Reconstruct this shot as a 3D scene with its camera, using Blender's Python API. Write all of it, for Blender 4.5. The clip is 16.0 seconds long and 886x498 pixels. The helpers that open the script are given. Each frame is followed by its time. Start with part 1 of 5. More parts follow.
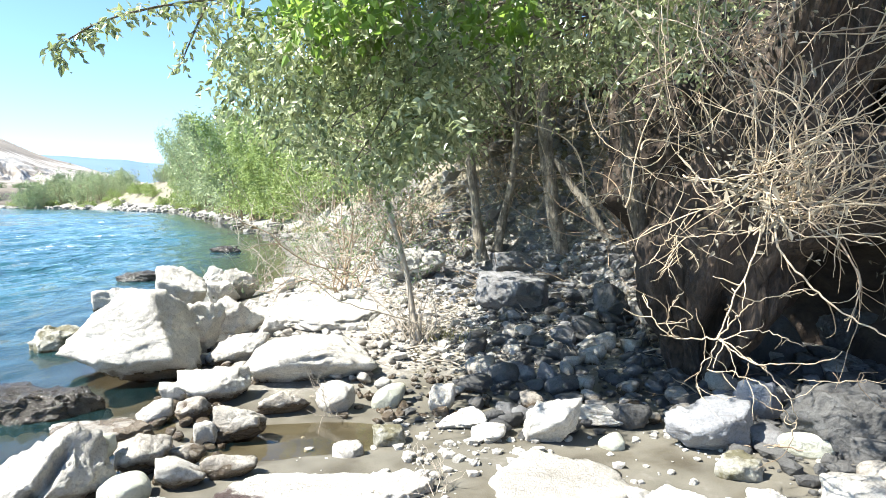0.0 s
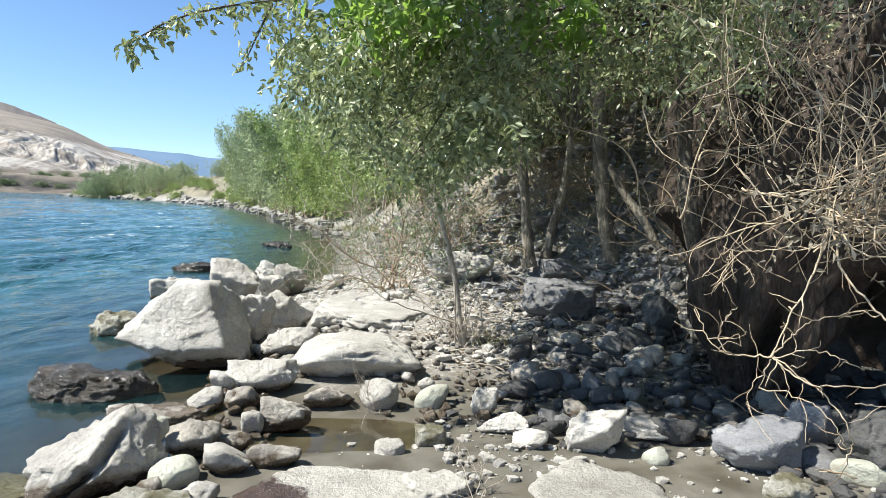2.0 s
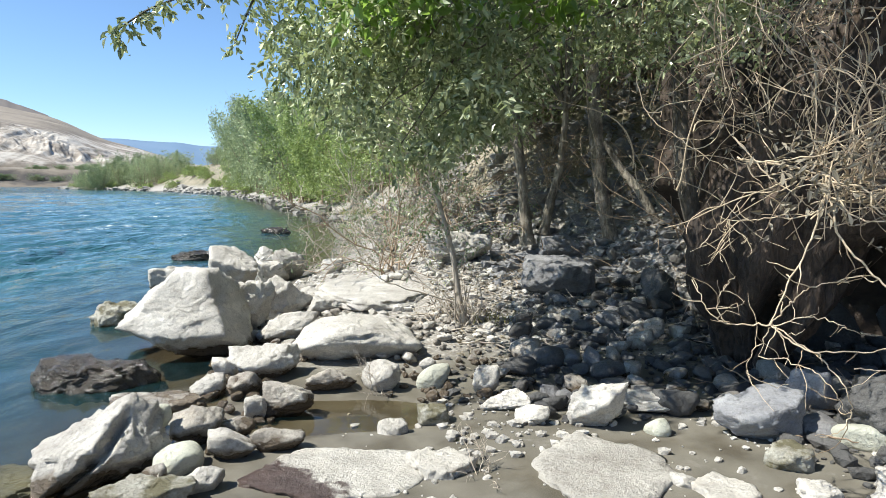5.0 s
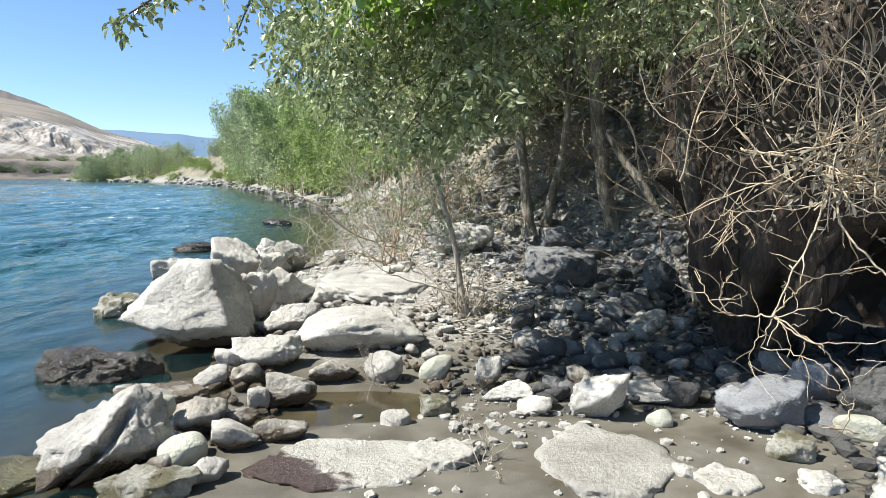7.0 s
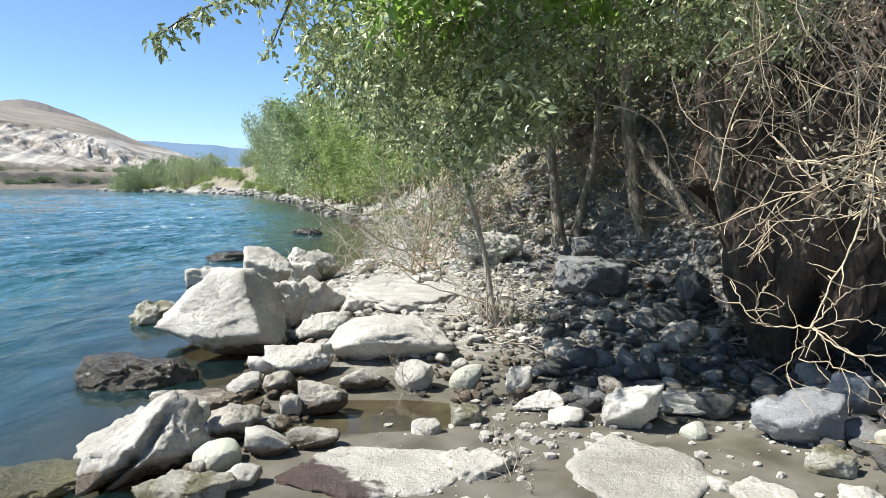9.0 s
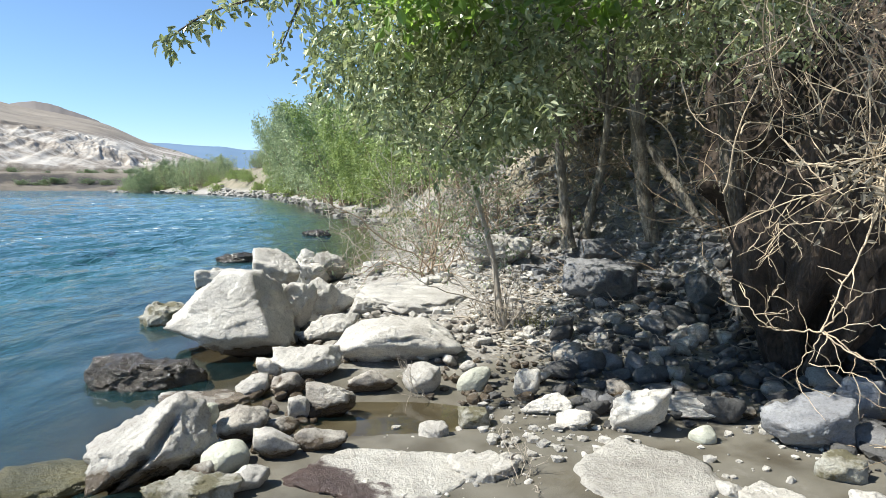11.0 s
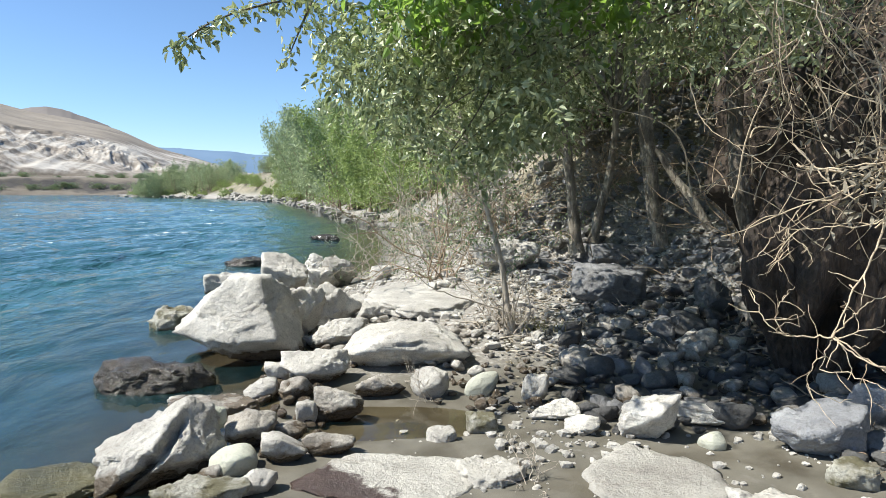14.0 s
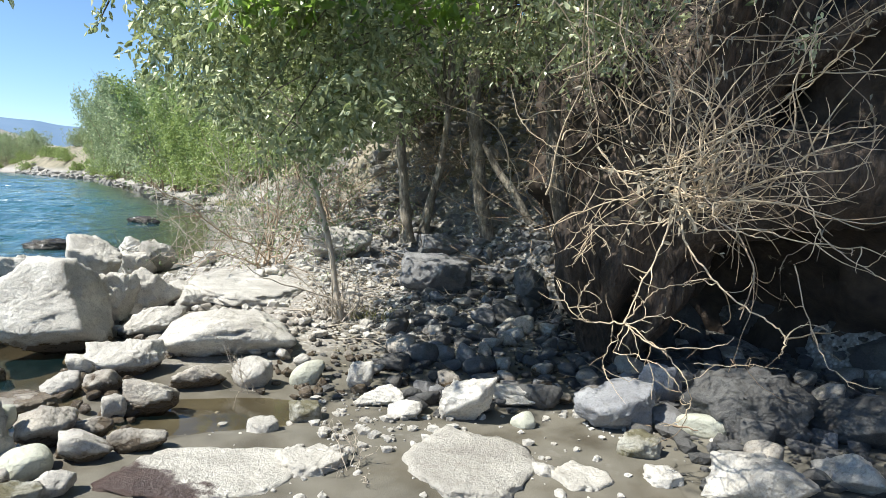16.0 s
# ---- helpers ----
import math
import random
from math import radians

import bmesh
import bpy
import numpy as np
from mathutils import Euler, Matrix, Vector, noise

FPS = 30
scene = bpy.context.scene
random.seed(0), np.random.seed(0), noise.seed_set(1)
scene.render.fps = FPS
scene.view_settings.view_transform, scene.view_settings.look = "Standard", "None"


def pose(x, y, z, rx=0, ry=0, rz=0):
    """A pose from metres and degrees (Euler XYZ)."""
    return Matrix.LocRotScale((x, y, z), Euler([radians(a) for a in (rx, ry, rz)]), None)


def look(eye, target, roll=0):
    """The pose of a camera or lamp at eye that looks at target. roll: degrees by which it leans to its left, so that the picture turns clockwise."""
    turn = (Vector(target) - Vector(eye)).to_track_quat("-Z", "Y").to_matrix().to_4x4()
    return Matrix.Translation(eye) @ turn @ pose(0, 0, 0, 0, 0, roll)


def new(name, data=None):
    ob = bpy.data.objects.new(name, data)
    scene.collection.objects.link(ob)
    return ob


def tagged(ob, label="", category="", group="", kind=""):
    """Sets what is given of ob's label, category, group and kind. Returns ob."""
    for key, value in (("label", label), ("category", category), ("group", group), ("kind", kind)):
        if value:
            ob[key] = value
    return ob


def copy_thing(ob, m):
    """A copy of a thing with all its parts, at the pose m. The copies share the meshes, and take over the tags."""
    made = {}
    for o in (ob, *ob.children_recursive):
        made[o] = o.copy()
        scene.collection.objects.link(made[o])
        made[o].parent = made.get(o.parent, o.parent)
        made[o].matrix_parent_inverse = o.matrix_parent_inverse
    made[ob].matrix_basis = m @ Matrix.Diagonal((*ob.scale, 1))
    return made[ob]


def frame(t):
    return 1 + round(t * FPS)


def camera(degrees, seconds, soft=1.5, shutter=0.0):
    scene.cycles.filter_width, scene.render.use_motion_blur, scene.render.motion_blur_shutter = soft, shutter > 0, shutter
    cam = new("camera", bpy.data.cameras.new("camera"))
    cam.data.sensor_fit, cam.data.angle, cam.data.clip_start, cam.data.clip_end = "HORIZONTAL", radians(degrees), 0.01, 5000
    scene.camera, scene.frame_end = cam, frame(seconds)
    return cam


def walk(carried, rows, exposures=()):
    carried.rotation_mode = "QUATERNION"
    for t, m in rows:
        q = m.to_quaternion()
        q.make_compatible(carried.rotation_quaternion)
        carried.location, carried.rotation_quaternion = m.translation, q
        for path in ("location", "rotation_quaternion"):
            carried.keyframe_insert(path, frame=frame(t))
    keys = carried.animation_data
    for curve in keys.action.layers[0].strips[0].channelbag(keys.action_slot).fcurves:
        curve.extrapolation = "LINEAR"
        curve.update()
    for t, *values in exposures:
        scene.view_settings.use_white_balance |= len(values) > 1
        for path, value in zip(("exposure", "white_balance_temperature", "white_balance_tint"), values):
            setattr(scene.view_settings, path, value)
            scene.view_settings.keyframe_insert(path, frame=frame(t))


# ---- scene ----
cam = camera(66.2, 16.0, soft=0.8)
PATH = [
    (0, (0.025, 0.003, 1.615), (0.247, 1.985, 1.477), -0.2),
    (0.5, (0.0, -0.001, 1.616), (0.09, 1.994, 1.501), 1.3),
    (1, (-0.002, -0.005, 1.611), (0.013, 1.992, 1.492), 2.9),
    (1.5, (0.0, -0.012, 1.614), (0.057, 1.984, 1.497), 2.7),
    (2, (0.01, -0.016, 1.612), (0.093, 1.978, 1.482), 2.0),
    (2.5, (0.02, -0.011, 1.607), (0.141, 1.98, 1.468), 2.4),
    (3, (0.025, -0.009, 1.6), (0.139, 1.982, 1.459), 1.3),
    (3.5, (0.027, -0.023, 1.602), (0.158, 1.967, 1.455), 0.6),
    (4, (0.022, -0.012, 1.6), (0.132, 1.977, 1.431), 0.7),
    (4.5, (0.023, -0.014, 1.601), (0.129, 1.976, 1.425), -0.0),
    (5, (0.026, -0.006, 1.599), (0.112, 1.984, 1.414), 0.2),
    (7.5, (0.014, -0.009, 1.6), (0.093, 1.978, 1.389), 0.1),
    (8, (0.009, -0.021, 1.602), (0.061, 1.97, 1.421), -0.3),
    (8.5, (0.007, -0.026, 1.606), (0.035, 1.966, 1.431), 0.1),
    (9, (0.003, -0.02, 1.601), (0.001, 1.972, 1.418), -0.0),
    (11.5, (0.007, -0.02, 1.604), (-0.035, 1.972, 1.432), 0.1),
    (12, (0.004, -0.018, 1.599), (-0.062, 1.974, 1.438), 0.1),
    (12.5, (0.0, -0.02, 1.605), (-0.074, 1.973, 1.455), 0.3),
    (13, (0.006, -0.028, 1.605), (-0.058, 1.965, 1.451), 0.7),
    (13.5, (0.006, -0.028, 1.604), (-0.064, 1.964, 1.444), -0.1),
    (14, (0.007, -0.02, 1.604), (-0.044, 1.973, 1.44), 0.1),
    (14.5, (0.012, -0.024, 1.6), (-0.034, 1.968, 1.431), 0.8),
    (15, (0.056, -0.051, 1.612), (0.274, 1.927, 1.42), 1.3),
    (15.5, (0.058, -0.054, 1.615), (0.51, 1.885, 1.419), 3.2),
    (16, (0.054, -0.046, 1.608), (0.483, 1.899, 1.421), 2.6),
]
walk(cam, [(t, look(eye, target, roll)) for t, eye, target, roll in PATH], [(0, 1.7, 6400, 8), (0.3, 1.4, 6400, 8), (0.6, 1.08, 6400, 8), (1.2, 0.9, 6400, 8), (9.5, 0.9, 6400, 8), (12.0, 0.85, 6400, 8), (15.0, 0.81, 6400, 8), (15.5, 0.83, 6400, 8), (16.0, 0.95, 6400, 8)])

# ---- light ----
SUN_TO = Vector((-0.63, -0.10, 0.80)).normalized()
world = bpy.data.worlds.new("world")
scene.world = world
world.use_nodes = True
wn = world.node_tree
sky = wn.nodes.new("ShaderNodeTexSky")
sky.sky_type, sky.sun_disc = "NISHITA", False
sky.altitude = 1200
sky.sun_elevation = math.asin(SUN_TO.z)
sky.sun_rotation = math.atan2(SUN_TO.x, SUN_TO.y)
sky.air_density, sky.dust_density, sky.ozone_density = 1.0, 0.0, 6.0
wn.links.new(sky.outputs["Color"], wn.nodes["Background"].inputs["Color"])
wn.nodes["Background"].inputs["Strength"].default_value = 0.098
sun_data = bpy.data.lights.new("sun", "SUN")
sun_data.energy, sun_data.angle, sun_data.color = 5.0, radians(0.53), (1.0, 0.97, 0.91)
sun = new("sun", sun_data)
sun.matrix_world = look(SUN_TO * 50, (0, 0, 0))


# ---- materials ----
def ramp(nt, fac, stops):
    n = nt.nodes.new("ShaderNodeValToRGB")
    el = n.color_ramp.elements
    while len(el) < len(stops):
        el.new(0.5)
    for e, (p, c) in zip(el, stops):
        e.position, e.color = p, (*c, 1) if len(c) == 3 else c
    nt.links.new(fac, n.inputs["Fac"])
    return n.outputs["Color"]


def noise_tex(nt, vec, scale, detail=4.0, rough=0.55, distort=0.0):
    n = nt.nodes.new("ShaderNodeTexNoise")
    n.inputs["Scale"].default_value, n.inputs["Detail"].default_value = scale, detail
    n.inputs["Roughness"].default_value, n.inputs["Distortion"].default_value = rough, distort
    if vec is not None:
        nt.links.new(vec, n.inputs["Vector"])
    return n.outputs["Fac"]


def mix_rgb(nt, fac, a, b, kind="MIX"):
    n = nt.nodes.new("ShaderNodeMix")
    n.data_type, n.blend_type = "RGBA", kind
    for sock, v in ((n.inputs[0], fac), (n.inputs[6], a), (n.inputs[7], b)):
        if isinstance(v, (int, float)):
            sock.default_value = v
        elif isinstance(v, tuple):
            sock.default_value = (*v, 1)
        else:
            nt.links.new(v, sock)
    return n.outputs[2]


def maths(nt, op, a, b=0.0, clamp=False):
    n = nt.nodes.new("ShaderNodeMath")
    n.operation, n.use_clamp = op, clamp
    for sock, v in zip(n.inputs, (a, b)):
        if isinstance(v, (int, float)):
            sock.default_value = v
        else:
            nt.links.new(v, sock)
    return n.outputs[0]


def span(nt, v, lo, hi, a=0.0, b=1.0):
    n = nt.nodes.new("ShaderNodeMapRange")
    n.inputs[1].default_value, n.inputs[2].default_value = lo, hi
    n.inputs[3].default_value, n.inputs[4].default_value = a, b
    nt.links.new(v, n.inputs[0])
    return n.outputs[0]


def bump(nt, bsdf, height, strength, distance):
    n = nt.nodes.new("ShaderNodeBump")
    n.inputs["Strength"].default_value, n.inputs["Distance"].default_value = strength, distance
    nt.links.new(height, n.inputs["Height"])
    nt.links.new(n.outputs["Normal"], bsdf.inputs["Normal"])


def base_material(name, rough=0.8):
    m = bpy.data.materials.new(name)
    m.use_nodes = True
    nt = m.node_tree
    bsdf = nt.nodes["Principled BSDF"]
    bsdf.inputs["Roughness"].default_value = rough
    pos = nt.nodes.new("ShaderNodeNewGeometry")
    return m, nt, bsdf, pos.outputs["Position"]


def rock_material(name, dark, light, speck=0.5, rough=0.85, stain=(0.16, 0.12, 0.09), stain_amount=0.25, wet=None, moss=0.0, splash=None):
    """Stone: large tone patches, crystal speckle, dark stains, and a damp foot up to the height wet."""
    m, nt, bsdf, pos = base_material(name, rough)
    info = nt.nodes.new("ShaderNodeObjectInfo")
    big = noise_tex(nt, pos, 3.2, 5, 0.6, 0.4)
    col = ramp(nt, big, [(0.25, dark), (0.5, tuple(0.5 * (a + b) for a, b in zip(dark, light))), (0.68, light)])
    fine = noise_tex(nt, pos, 70, 3, 0.7)
    col = mix_rgb(nt, speck, col, ramp(nt, fine, [(0.3, (0.30, 0.29, 0.28)), (0.48, (0.8, 0.8, 0.79)), (0.7, (1, 1, 0.99))]), "MULTIPLY")
    vein = noise_tex(nt, pos, 13, 8, 0.72)
    col = mix_rgb(nt, span(nt, vein, 0.44, 0.34, 0, 0.4), col, tuple(0.42 * c for c in dark))
    pit = noise_tex(nt, pos, 42, 5, 0.75)
    col = mix_rgb(nt, span(nt, pit, 0.42, 0.31, 0, 0.38), col, tuple(0.5 * c for c in dark))
    blot = noise_tex(nt, pos, 9, 6, 0.65)
    col = mix_rgb(nt, span(nt, blot, 0.56, 0.68, 0, stain_amount), col, stain)
    tone = span(nt, info.outputs["Random"], 0, 1, 0.82, 1.1)
    grey = nt.nodes.new("ShaderNodeCombineColor")
    for s in grey.inputs:
        nt.links.new(tone, s)
    col = mix_rgb(nt, 1.0, col, grey.outputs[0], "MULTIPLY")
    if moss:
        mo = noise_tex(nt, pos, 6, 5, 0.6)
        col = mix_rgb(nt, span(nt, mo, 0.45, 0.58, 0, moss), col, (0.10, 0.085, 0.03))
    # damp foot whose dark tone also stands in for shade under stones
    if wet is not None:
        z = nt.nodes.new("ShaderNodeSeparateXYZ")
        nt.links.new(pos, z.inputs[0])
        edge = maths(nt, "ADD", z.outputs[2], span(nt, noise_tex(nt, pos, 7, 3), 0.3, 0.7, -0.05, 0.05))
        damp = span(nt, edge, wet, wet + 0.05, 1, 0)
        col = mix_rgb(nt, damp, col, mix_rgb(nt, 1.0, col, (0.30, 0.25, 0.195), "MULTIPLY"))
        nt.links.new(span(nt, damp, 0, 1, rough, 0.25), bsdf.inputs["Roughness"])
    if splash is not None:
        # water-soaked part of a stone, up to a ragged line
        z = nt.nodes.new("ShaderNodeSeparateXYZ")
        nt.links.new(pos, z.inputs[0])
        line = maths(nt, "ADD", maths(nt, "ADD", z.outputs[0], maths(nt, "MULTIPLY", z.outputs[1], 0.9)), span(nt, noise_tex(nt, pos, 6, 6, 0.65), 0.3, 0.7, -0.14, 0.14))
        soak = span(nt, line, splash, splash + 0.06, 1, 0)
        col = mix_rgb(nt, soak, col, mix_rgb(nt, 1.0, col, (0.17, 0.12, 0.11), "MULTIPLY"))
        nt.links.new(span(nt, soak, 0, 1, rough, 0.35), bsdf.inputs["Roughness"])
    nt.links.new(col, bsdf.inputs["Base Color"])
    crease = noise_tex(nt, pos, 9, 9, 0.72)
    grit = noise_tex(nt, pos, 34, 5, 0.7)
    h = maths(nt, "ADD", crease, maths(nt, "ADD", maths(nt, "MULTIPLY", grit, 0.85), maths(nt, "MULTIPLY", fine, 0.12)))
    bump(nt, bsdf, h, 1.0, 0.029)
    return m


granite = rock_material("granite", (0.43, 0.395, 0.34), (0.80, 0.755, 0.67), 0.5)
granite_wet_foot = rock_material("granite_wet_foot", (0.42, 0.385, 0.33), (0.79, 0.745, 0.66), 0.5, wet=0.09)
smooth_stone = rock_material("smooth_stone", (0.49, 0.49, 0.39), (0.64, 0.63, 0.51), 0.2, 0.7, stain_amount=0.1)
wet_rock = rock_material("wet_rock", (0.022, 0.019, 0.015), (0.12, 0.102, 0.078), 0.6, 0.2, stain=(0.06, 0.05, 0.035), stain_amount=0.5)
mossy_rock = rock_material("mossy_rock", (0.34, 0.32, 0.26), (0.52, 0.50, 0.42), 0.4, 0.85, moss=0.85)
# grey granite with the shade under the trees put into its colour
shaded_grey_rock = rock_material("shaded_grey_rock", (0.15, 0.145, 0.14), (0.32, 0.315, 0.31), 0.45, 0.8)


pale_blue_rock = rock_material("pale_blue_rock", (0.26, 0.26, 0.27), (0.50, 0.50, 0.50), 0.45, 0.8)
# near-black stone colour standing in for deep shade on ordinary rock
shaded_rock = rock_material("shaded_rock", (0.055, 0.052, 0.048), (0.17, 0.165, 0.155), 0.5, 0.8)
granite_damp = rock_material("granite_damp", (0.26, 0.225, 0.185), (0.62, 0.57, 0.485), 0.6, wet=0.1)
granite_soaked = rock_material("granite_soaked", (0.37, 0.34, 0.29), (0.62, 0.585, 0.51), 0.3, splash=2.6)
granite_flat = rock_material("granite_flat", (0.37, 0.34, 0.29), (0.64, 0.60, 0.525), 0.3)
algae_rock = rock_material("algae_rock", (0.05, 0.048, 0.018), (0.15, 0.13, 0.055), 0.4, 0.4, stain=(0.04, 0.045, 0.012), stain_amount=0.6)
talus_rock = rock_material("talus_rock", (0.15, 0.138, 0.12), (0.36, 0.34, 0.30), 0.5)


def ground_material():
    m, nt, bsdf, pos = base_material("bank_ground", 0.75)
    z = nt.nodes.new("ShaderNodeSeparateXYZ")
    nt.links.new(pos, z.inputs[0])
    mud = ramp(nt, noise_tex(nt, pos, 2.5, 6, 0.6), [(0.3, (0.11, 0.10, 0.076)), (0.7, (0.18, 0.163, 0.126))])
    grain = noise_tex(nt, pos, 180, 2, 0.6)
    mud = mix_rgb(nt, 0.35, mud, ramp(nt, grain, [(0.3, (0.4, 0.4, 0.4)), (0.65, (1, 1, 1))]), "MULTIPLY")
    vor = nt.nodes.new("ShaderNodeTexVoronoi")
    vor.inputs["Scale"].default_value = 28
    nt.links.new(pos, vor.inputs["Vector"])
    peb = ramp(nt, noise_tex(nt, vor.outputs["Position"], 40, 1), [(0.3, (0.25, 0.235, 0.205)), (0.6, (0.44, 0.415, 0.37)), (0.75, (0.58, 0.56, 0.51))])
    peb = mix_rgb(nt, span(nt, vor.outputs["Distance"], 0.25, 0.65, 0, 0.5), peb, (0.13, 0.11, 0.09))
    lit = noise_tex(nt, pos, 14, 6, 0.7)
    peb = mix_rgb(nt, span(nt, lit, 0.52, 0.62, 0, 0.6), peb, (0.20, 0.155, 0.11))
    edge = maths(nt, "ADD", z.outputs[2], span(nt, noise_tex(nt, pos, 2.2, 5, 0.6), 0.3, 0.7, -0.08, 0.08))
    up = span(nt, edge, 0.08, 0.2)
    col = mix_rgb(nt, up, mud, peb)
    scrub = ramp(nt, noise_tex(nt, pos, 0.35, 8, 0.7), [(0.35, (0.07, 0.075, 0.035)), (0.52, (0.19, 0.16, 0.095)), (0.7, (0.30, 0.26, 0.19))])
    col = mix_rgb(nt, span(nt, edge, 0.9, 1.8, 0, 0.85), col, scrub)
    damp = span(nt, edge, -0.04, 0.06, 1, 0)
    col = mix_rgb(nt, damp, col, mix_rgb(nt, 1.0, col, (0.62, 0.58, 0.52), "MULTIPLY"))
    nt.links.new(col, bsdf.inputs["Base Color"])
    nt.links.new(span(nt, damp, 0, 1, 0.85, 0.45), bsdf.inputs["Roughness"])
    h = maths(nt, "SUBTRACT", maths(nt, "MULTIPLY", grain, 0.15), maths(nt, "MULTIPLY", maths(nt, "MULTIPLY", vor.outputs["Distance"], up), 0.9))
    bump(nt, bsdf, h, 0.7, 0.02)
    return m


def water_material():
    m, nt, bsdf, pos = base_material("river_water", 0.06)
    z = nt.nodes.new("ShaderNodeSeparateXYZ")
    nt.links.new(pos, z.inputs[0])
    mp = nt.nodes.new("ShaderNodeMapping")
    mp.inputs["Rotation"].default_value = (0, 0, radians(-14))
    mp.inputs["Scale"].default_value = (1.0, 0.45, 1.0)
    nt.links.new(pos, mp.inputs["Vector"])
    big = noise_tex(nt, mp.outputs["Vector"], 0.16, 4, 0.55, 0.6)
    col = ramp(nt, big, [(0.3, (0.02, 0.074, 0.08)), (0.55, (0.035, 0.108, 0.12)), (0.75, (0.062, 0.15, 0.155))])
    foam_n = noise_tex(nt, mp.outputs["Vector"], 1.7, 8, 0.72, 0.3)
    crest = maths(nt, "MULTIPLY", span(nt, z.outputs[2], 0.05, 0.11), span(nt, foam_n, 0.55, 0.63), clamp=True)
    col = mix_rgb(nt, crest, col, (0.75, 0.80, 0.80))
    nt.links.new(col, bsdf.inputs["Base Color"])
    nt.links.new(span(nt, crest, 0, 1, 0.06, 0.8), bsdf.inputs["Roughness"])
    bsdf.inputs["IOR"].default_value = 1.33
    fine = maths(nt, "ADD", maths(nt, "MULTIPLY", noise_tex(nt, mp.outputs["Vector"], 3.5, 5, 0.6, 0.5), 0.7), maths(nt, "MULTIPLY", noise_tex(nt, mp.outputs["Vector"], 14, 4, 0.6), 0.14))
    roll = noise_tex(nt, mp.outputs["Vector"], 0.9, 3, 0.5, 0.8)
    fine = maths(nt, "ADD", fine, maths(nt, "MULTIPLY", roll, 2.2))
    bump(nt, bsdf, fine, 1.0, 0.16)
    # thin water at the rim lets the bed show
    shore = nt.nodes.new("ShaderNodeAttribute")
    shore.attribute_name = "depth"
    bed = nt.nodes.new("ShaderNodeBsdfTransparent")
    bed.inputs["Color"].default_value = (0.80, 0.76, 0.66, 1)
    gloss = nt.nodes.new("ShaderNodeBsdfGlossy")
    gloss.inputs["Roughness"].default_value = 0.05
    rim = nt.nodes.new("ShaderNodeFresnel")
    rim.inputs["IOR"].default_value = 1.33
    clear = nt.nodes.new("ShaderNodeMixShader")
    nt.links.new(rim.outputs[0], clear.inputs[0])
    nt.links.new(bed.outputs[0], clear.inputs[1])
    nt.links.new(gloss.outputs[0], clear.inputs[2])
    mixer = nt.nodes.new("ShaderNodeMixShader")
    nt.links.new(span(nt, shore.outputs["Fac"], 0.0, 1.2, 0.985, 0.0), mixer.inputs[0])
    nt.links.new(bsdf.outputs[0], mixer.inputs[1])
    nt.links.new(clear.outputs[0], mixer.inputs[2])
    nt.links.new(mixer.outputs[0], nt.nodes["Material Output"].inputs["Surface"])
    return m


def bark_material(name, dark, light, scale=1.0, rough=0.9):
    m, nt, bsdf, pos = base_material(name, rough)
    mp = nt.nodes.new("ShaderNodeMapping")
    mp.inputs["Scale"].default_value = (14 * scale, 14 * scale, 3.0 * scale)
    nt.links.new(pos, mp.inputs["Vector"])
    ridge = noise_tex(nt, mp.outputs["Vector"], 2.0, 6, 0.65, 1.2)
    col = ramp(nt, ridge, [(0.32, dark), (0.62, light)])
    col = mix_rgb(nt, span(nt, noise_tex(nt, pos, 5, 4), 0.5, 0.65, 0, 0.45), col, tuple(min(1, c * 1.35) for c in light))
    nt.links.new(col, bsdf.inputs["Base Color"])
    # broad dark blotches painted in place of leaf shade on the trunks
    col = mix_rgb(nt, span(nt, noise_tex(nt, pos, 3.0, 5, 0.7), 0.42, 0.55, 0.6, 0), col, tuple(0.5 * c for c in dark))
    nt.links.new(col, bsdf.inputs["Base Color"])
    bump(nt, bsdf, ridge, 1.0, 0.05)
    return m


def twig_material(name, dark, light):
    m, nt, bsdf, pos = base_material(name, 0.75)
    geo = nt.nodes.new("ShaderNodeNewGeometry")
    col = ramp(nt, geo.outputs["Random Per Island"], [(0.0, dark), (0.6, light), (1.0, tuple(min(1, 1.15 * c) for c in light))])
    col = mix_rgb(nt, span(nt, noise_tex(nt, pos, 25, 4), 0.45, 0.7, 0, 0.5), col, dark)
    nt.links.new(col, bsdf.inputs["Base Color"])
    bump(nt, bsdf, noise_tex(nt, pos, 90, 3), 0.5, 0.004)
    return m


def leaf_material(name, dark, light, through_col, rough=0.4, share=0.3):
    m, nt, bsdf, pos = base_material(name, rough)
    geo = nt.nodes.new("ShaderNodeNewGeometry")
    col = ramp(nt, geo.outputs["Random Per Island"], [(0.0, dark), (0.75, light), (1.0, tuple(1.3 * c for c in light))])
    # coarse dark areas paint the shade of inner clumps into the leaves
    clump_shade = noise_tex(nt, pos, 0.9, 3)
    col = mix_rgb(nt, span(nt, clump_shade, 0.45, 0.6, 0, 0.6), col, dark)
    nt.links.new(col, bsdf.inputs["Base Color"])
    bsdf.inputs["Specular IOR Level"].default_value = 0.4
    tr = nt.nodes.new("ShaderNodeBsdfTranslucent")
    tr.inputs["Color"].default_value = (*through_col, 1)
    mixer = nt.nodes.new("ShaderNodeMixShader")
    mixer.inputs[0].default_value = share
    nt.links.new(bsdf.outputs[0], mixer.inputs[1])
    nt.links.new(tr.outputs[0], mixer.inputs[2])
    nt.links.new(mixer.outputs[0], nt.nodes["Material Output"].inputs["Surface"])
    return m


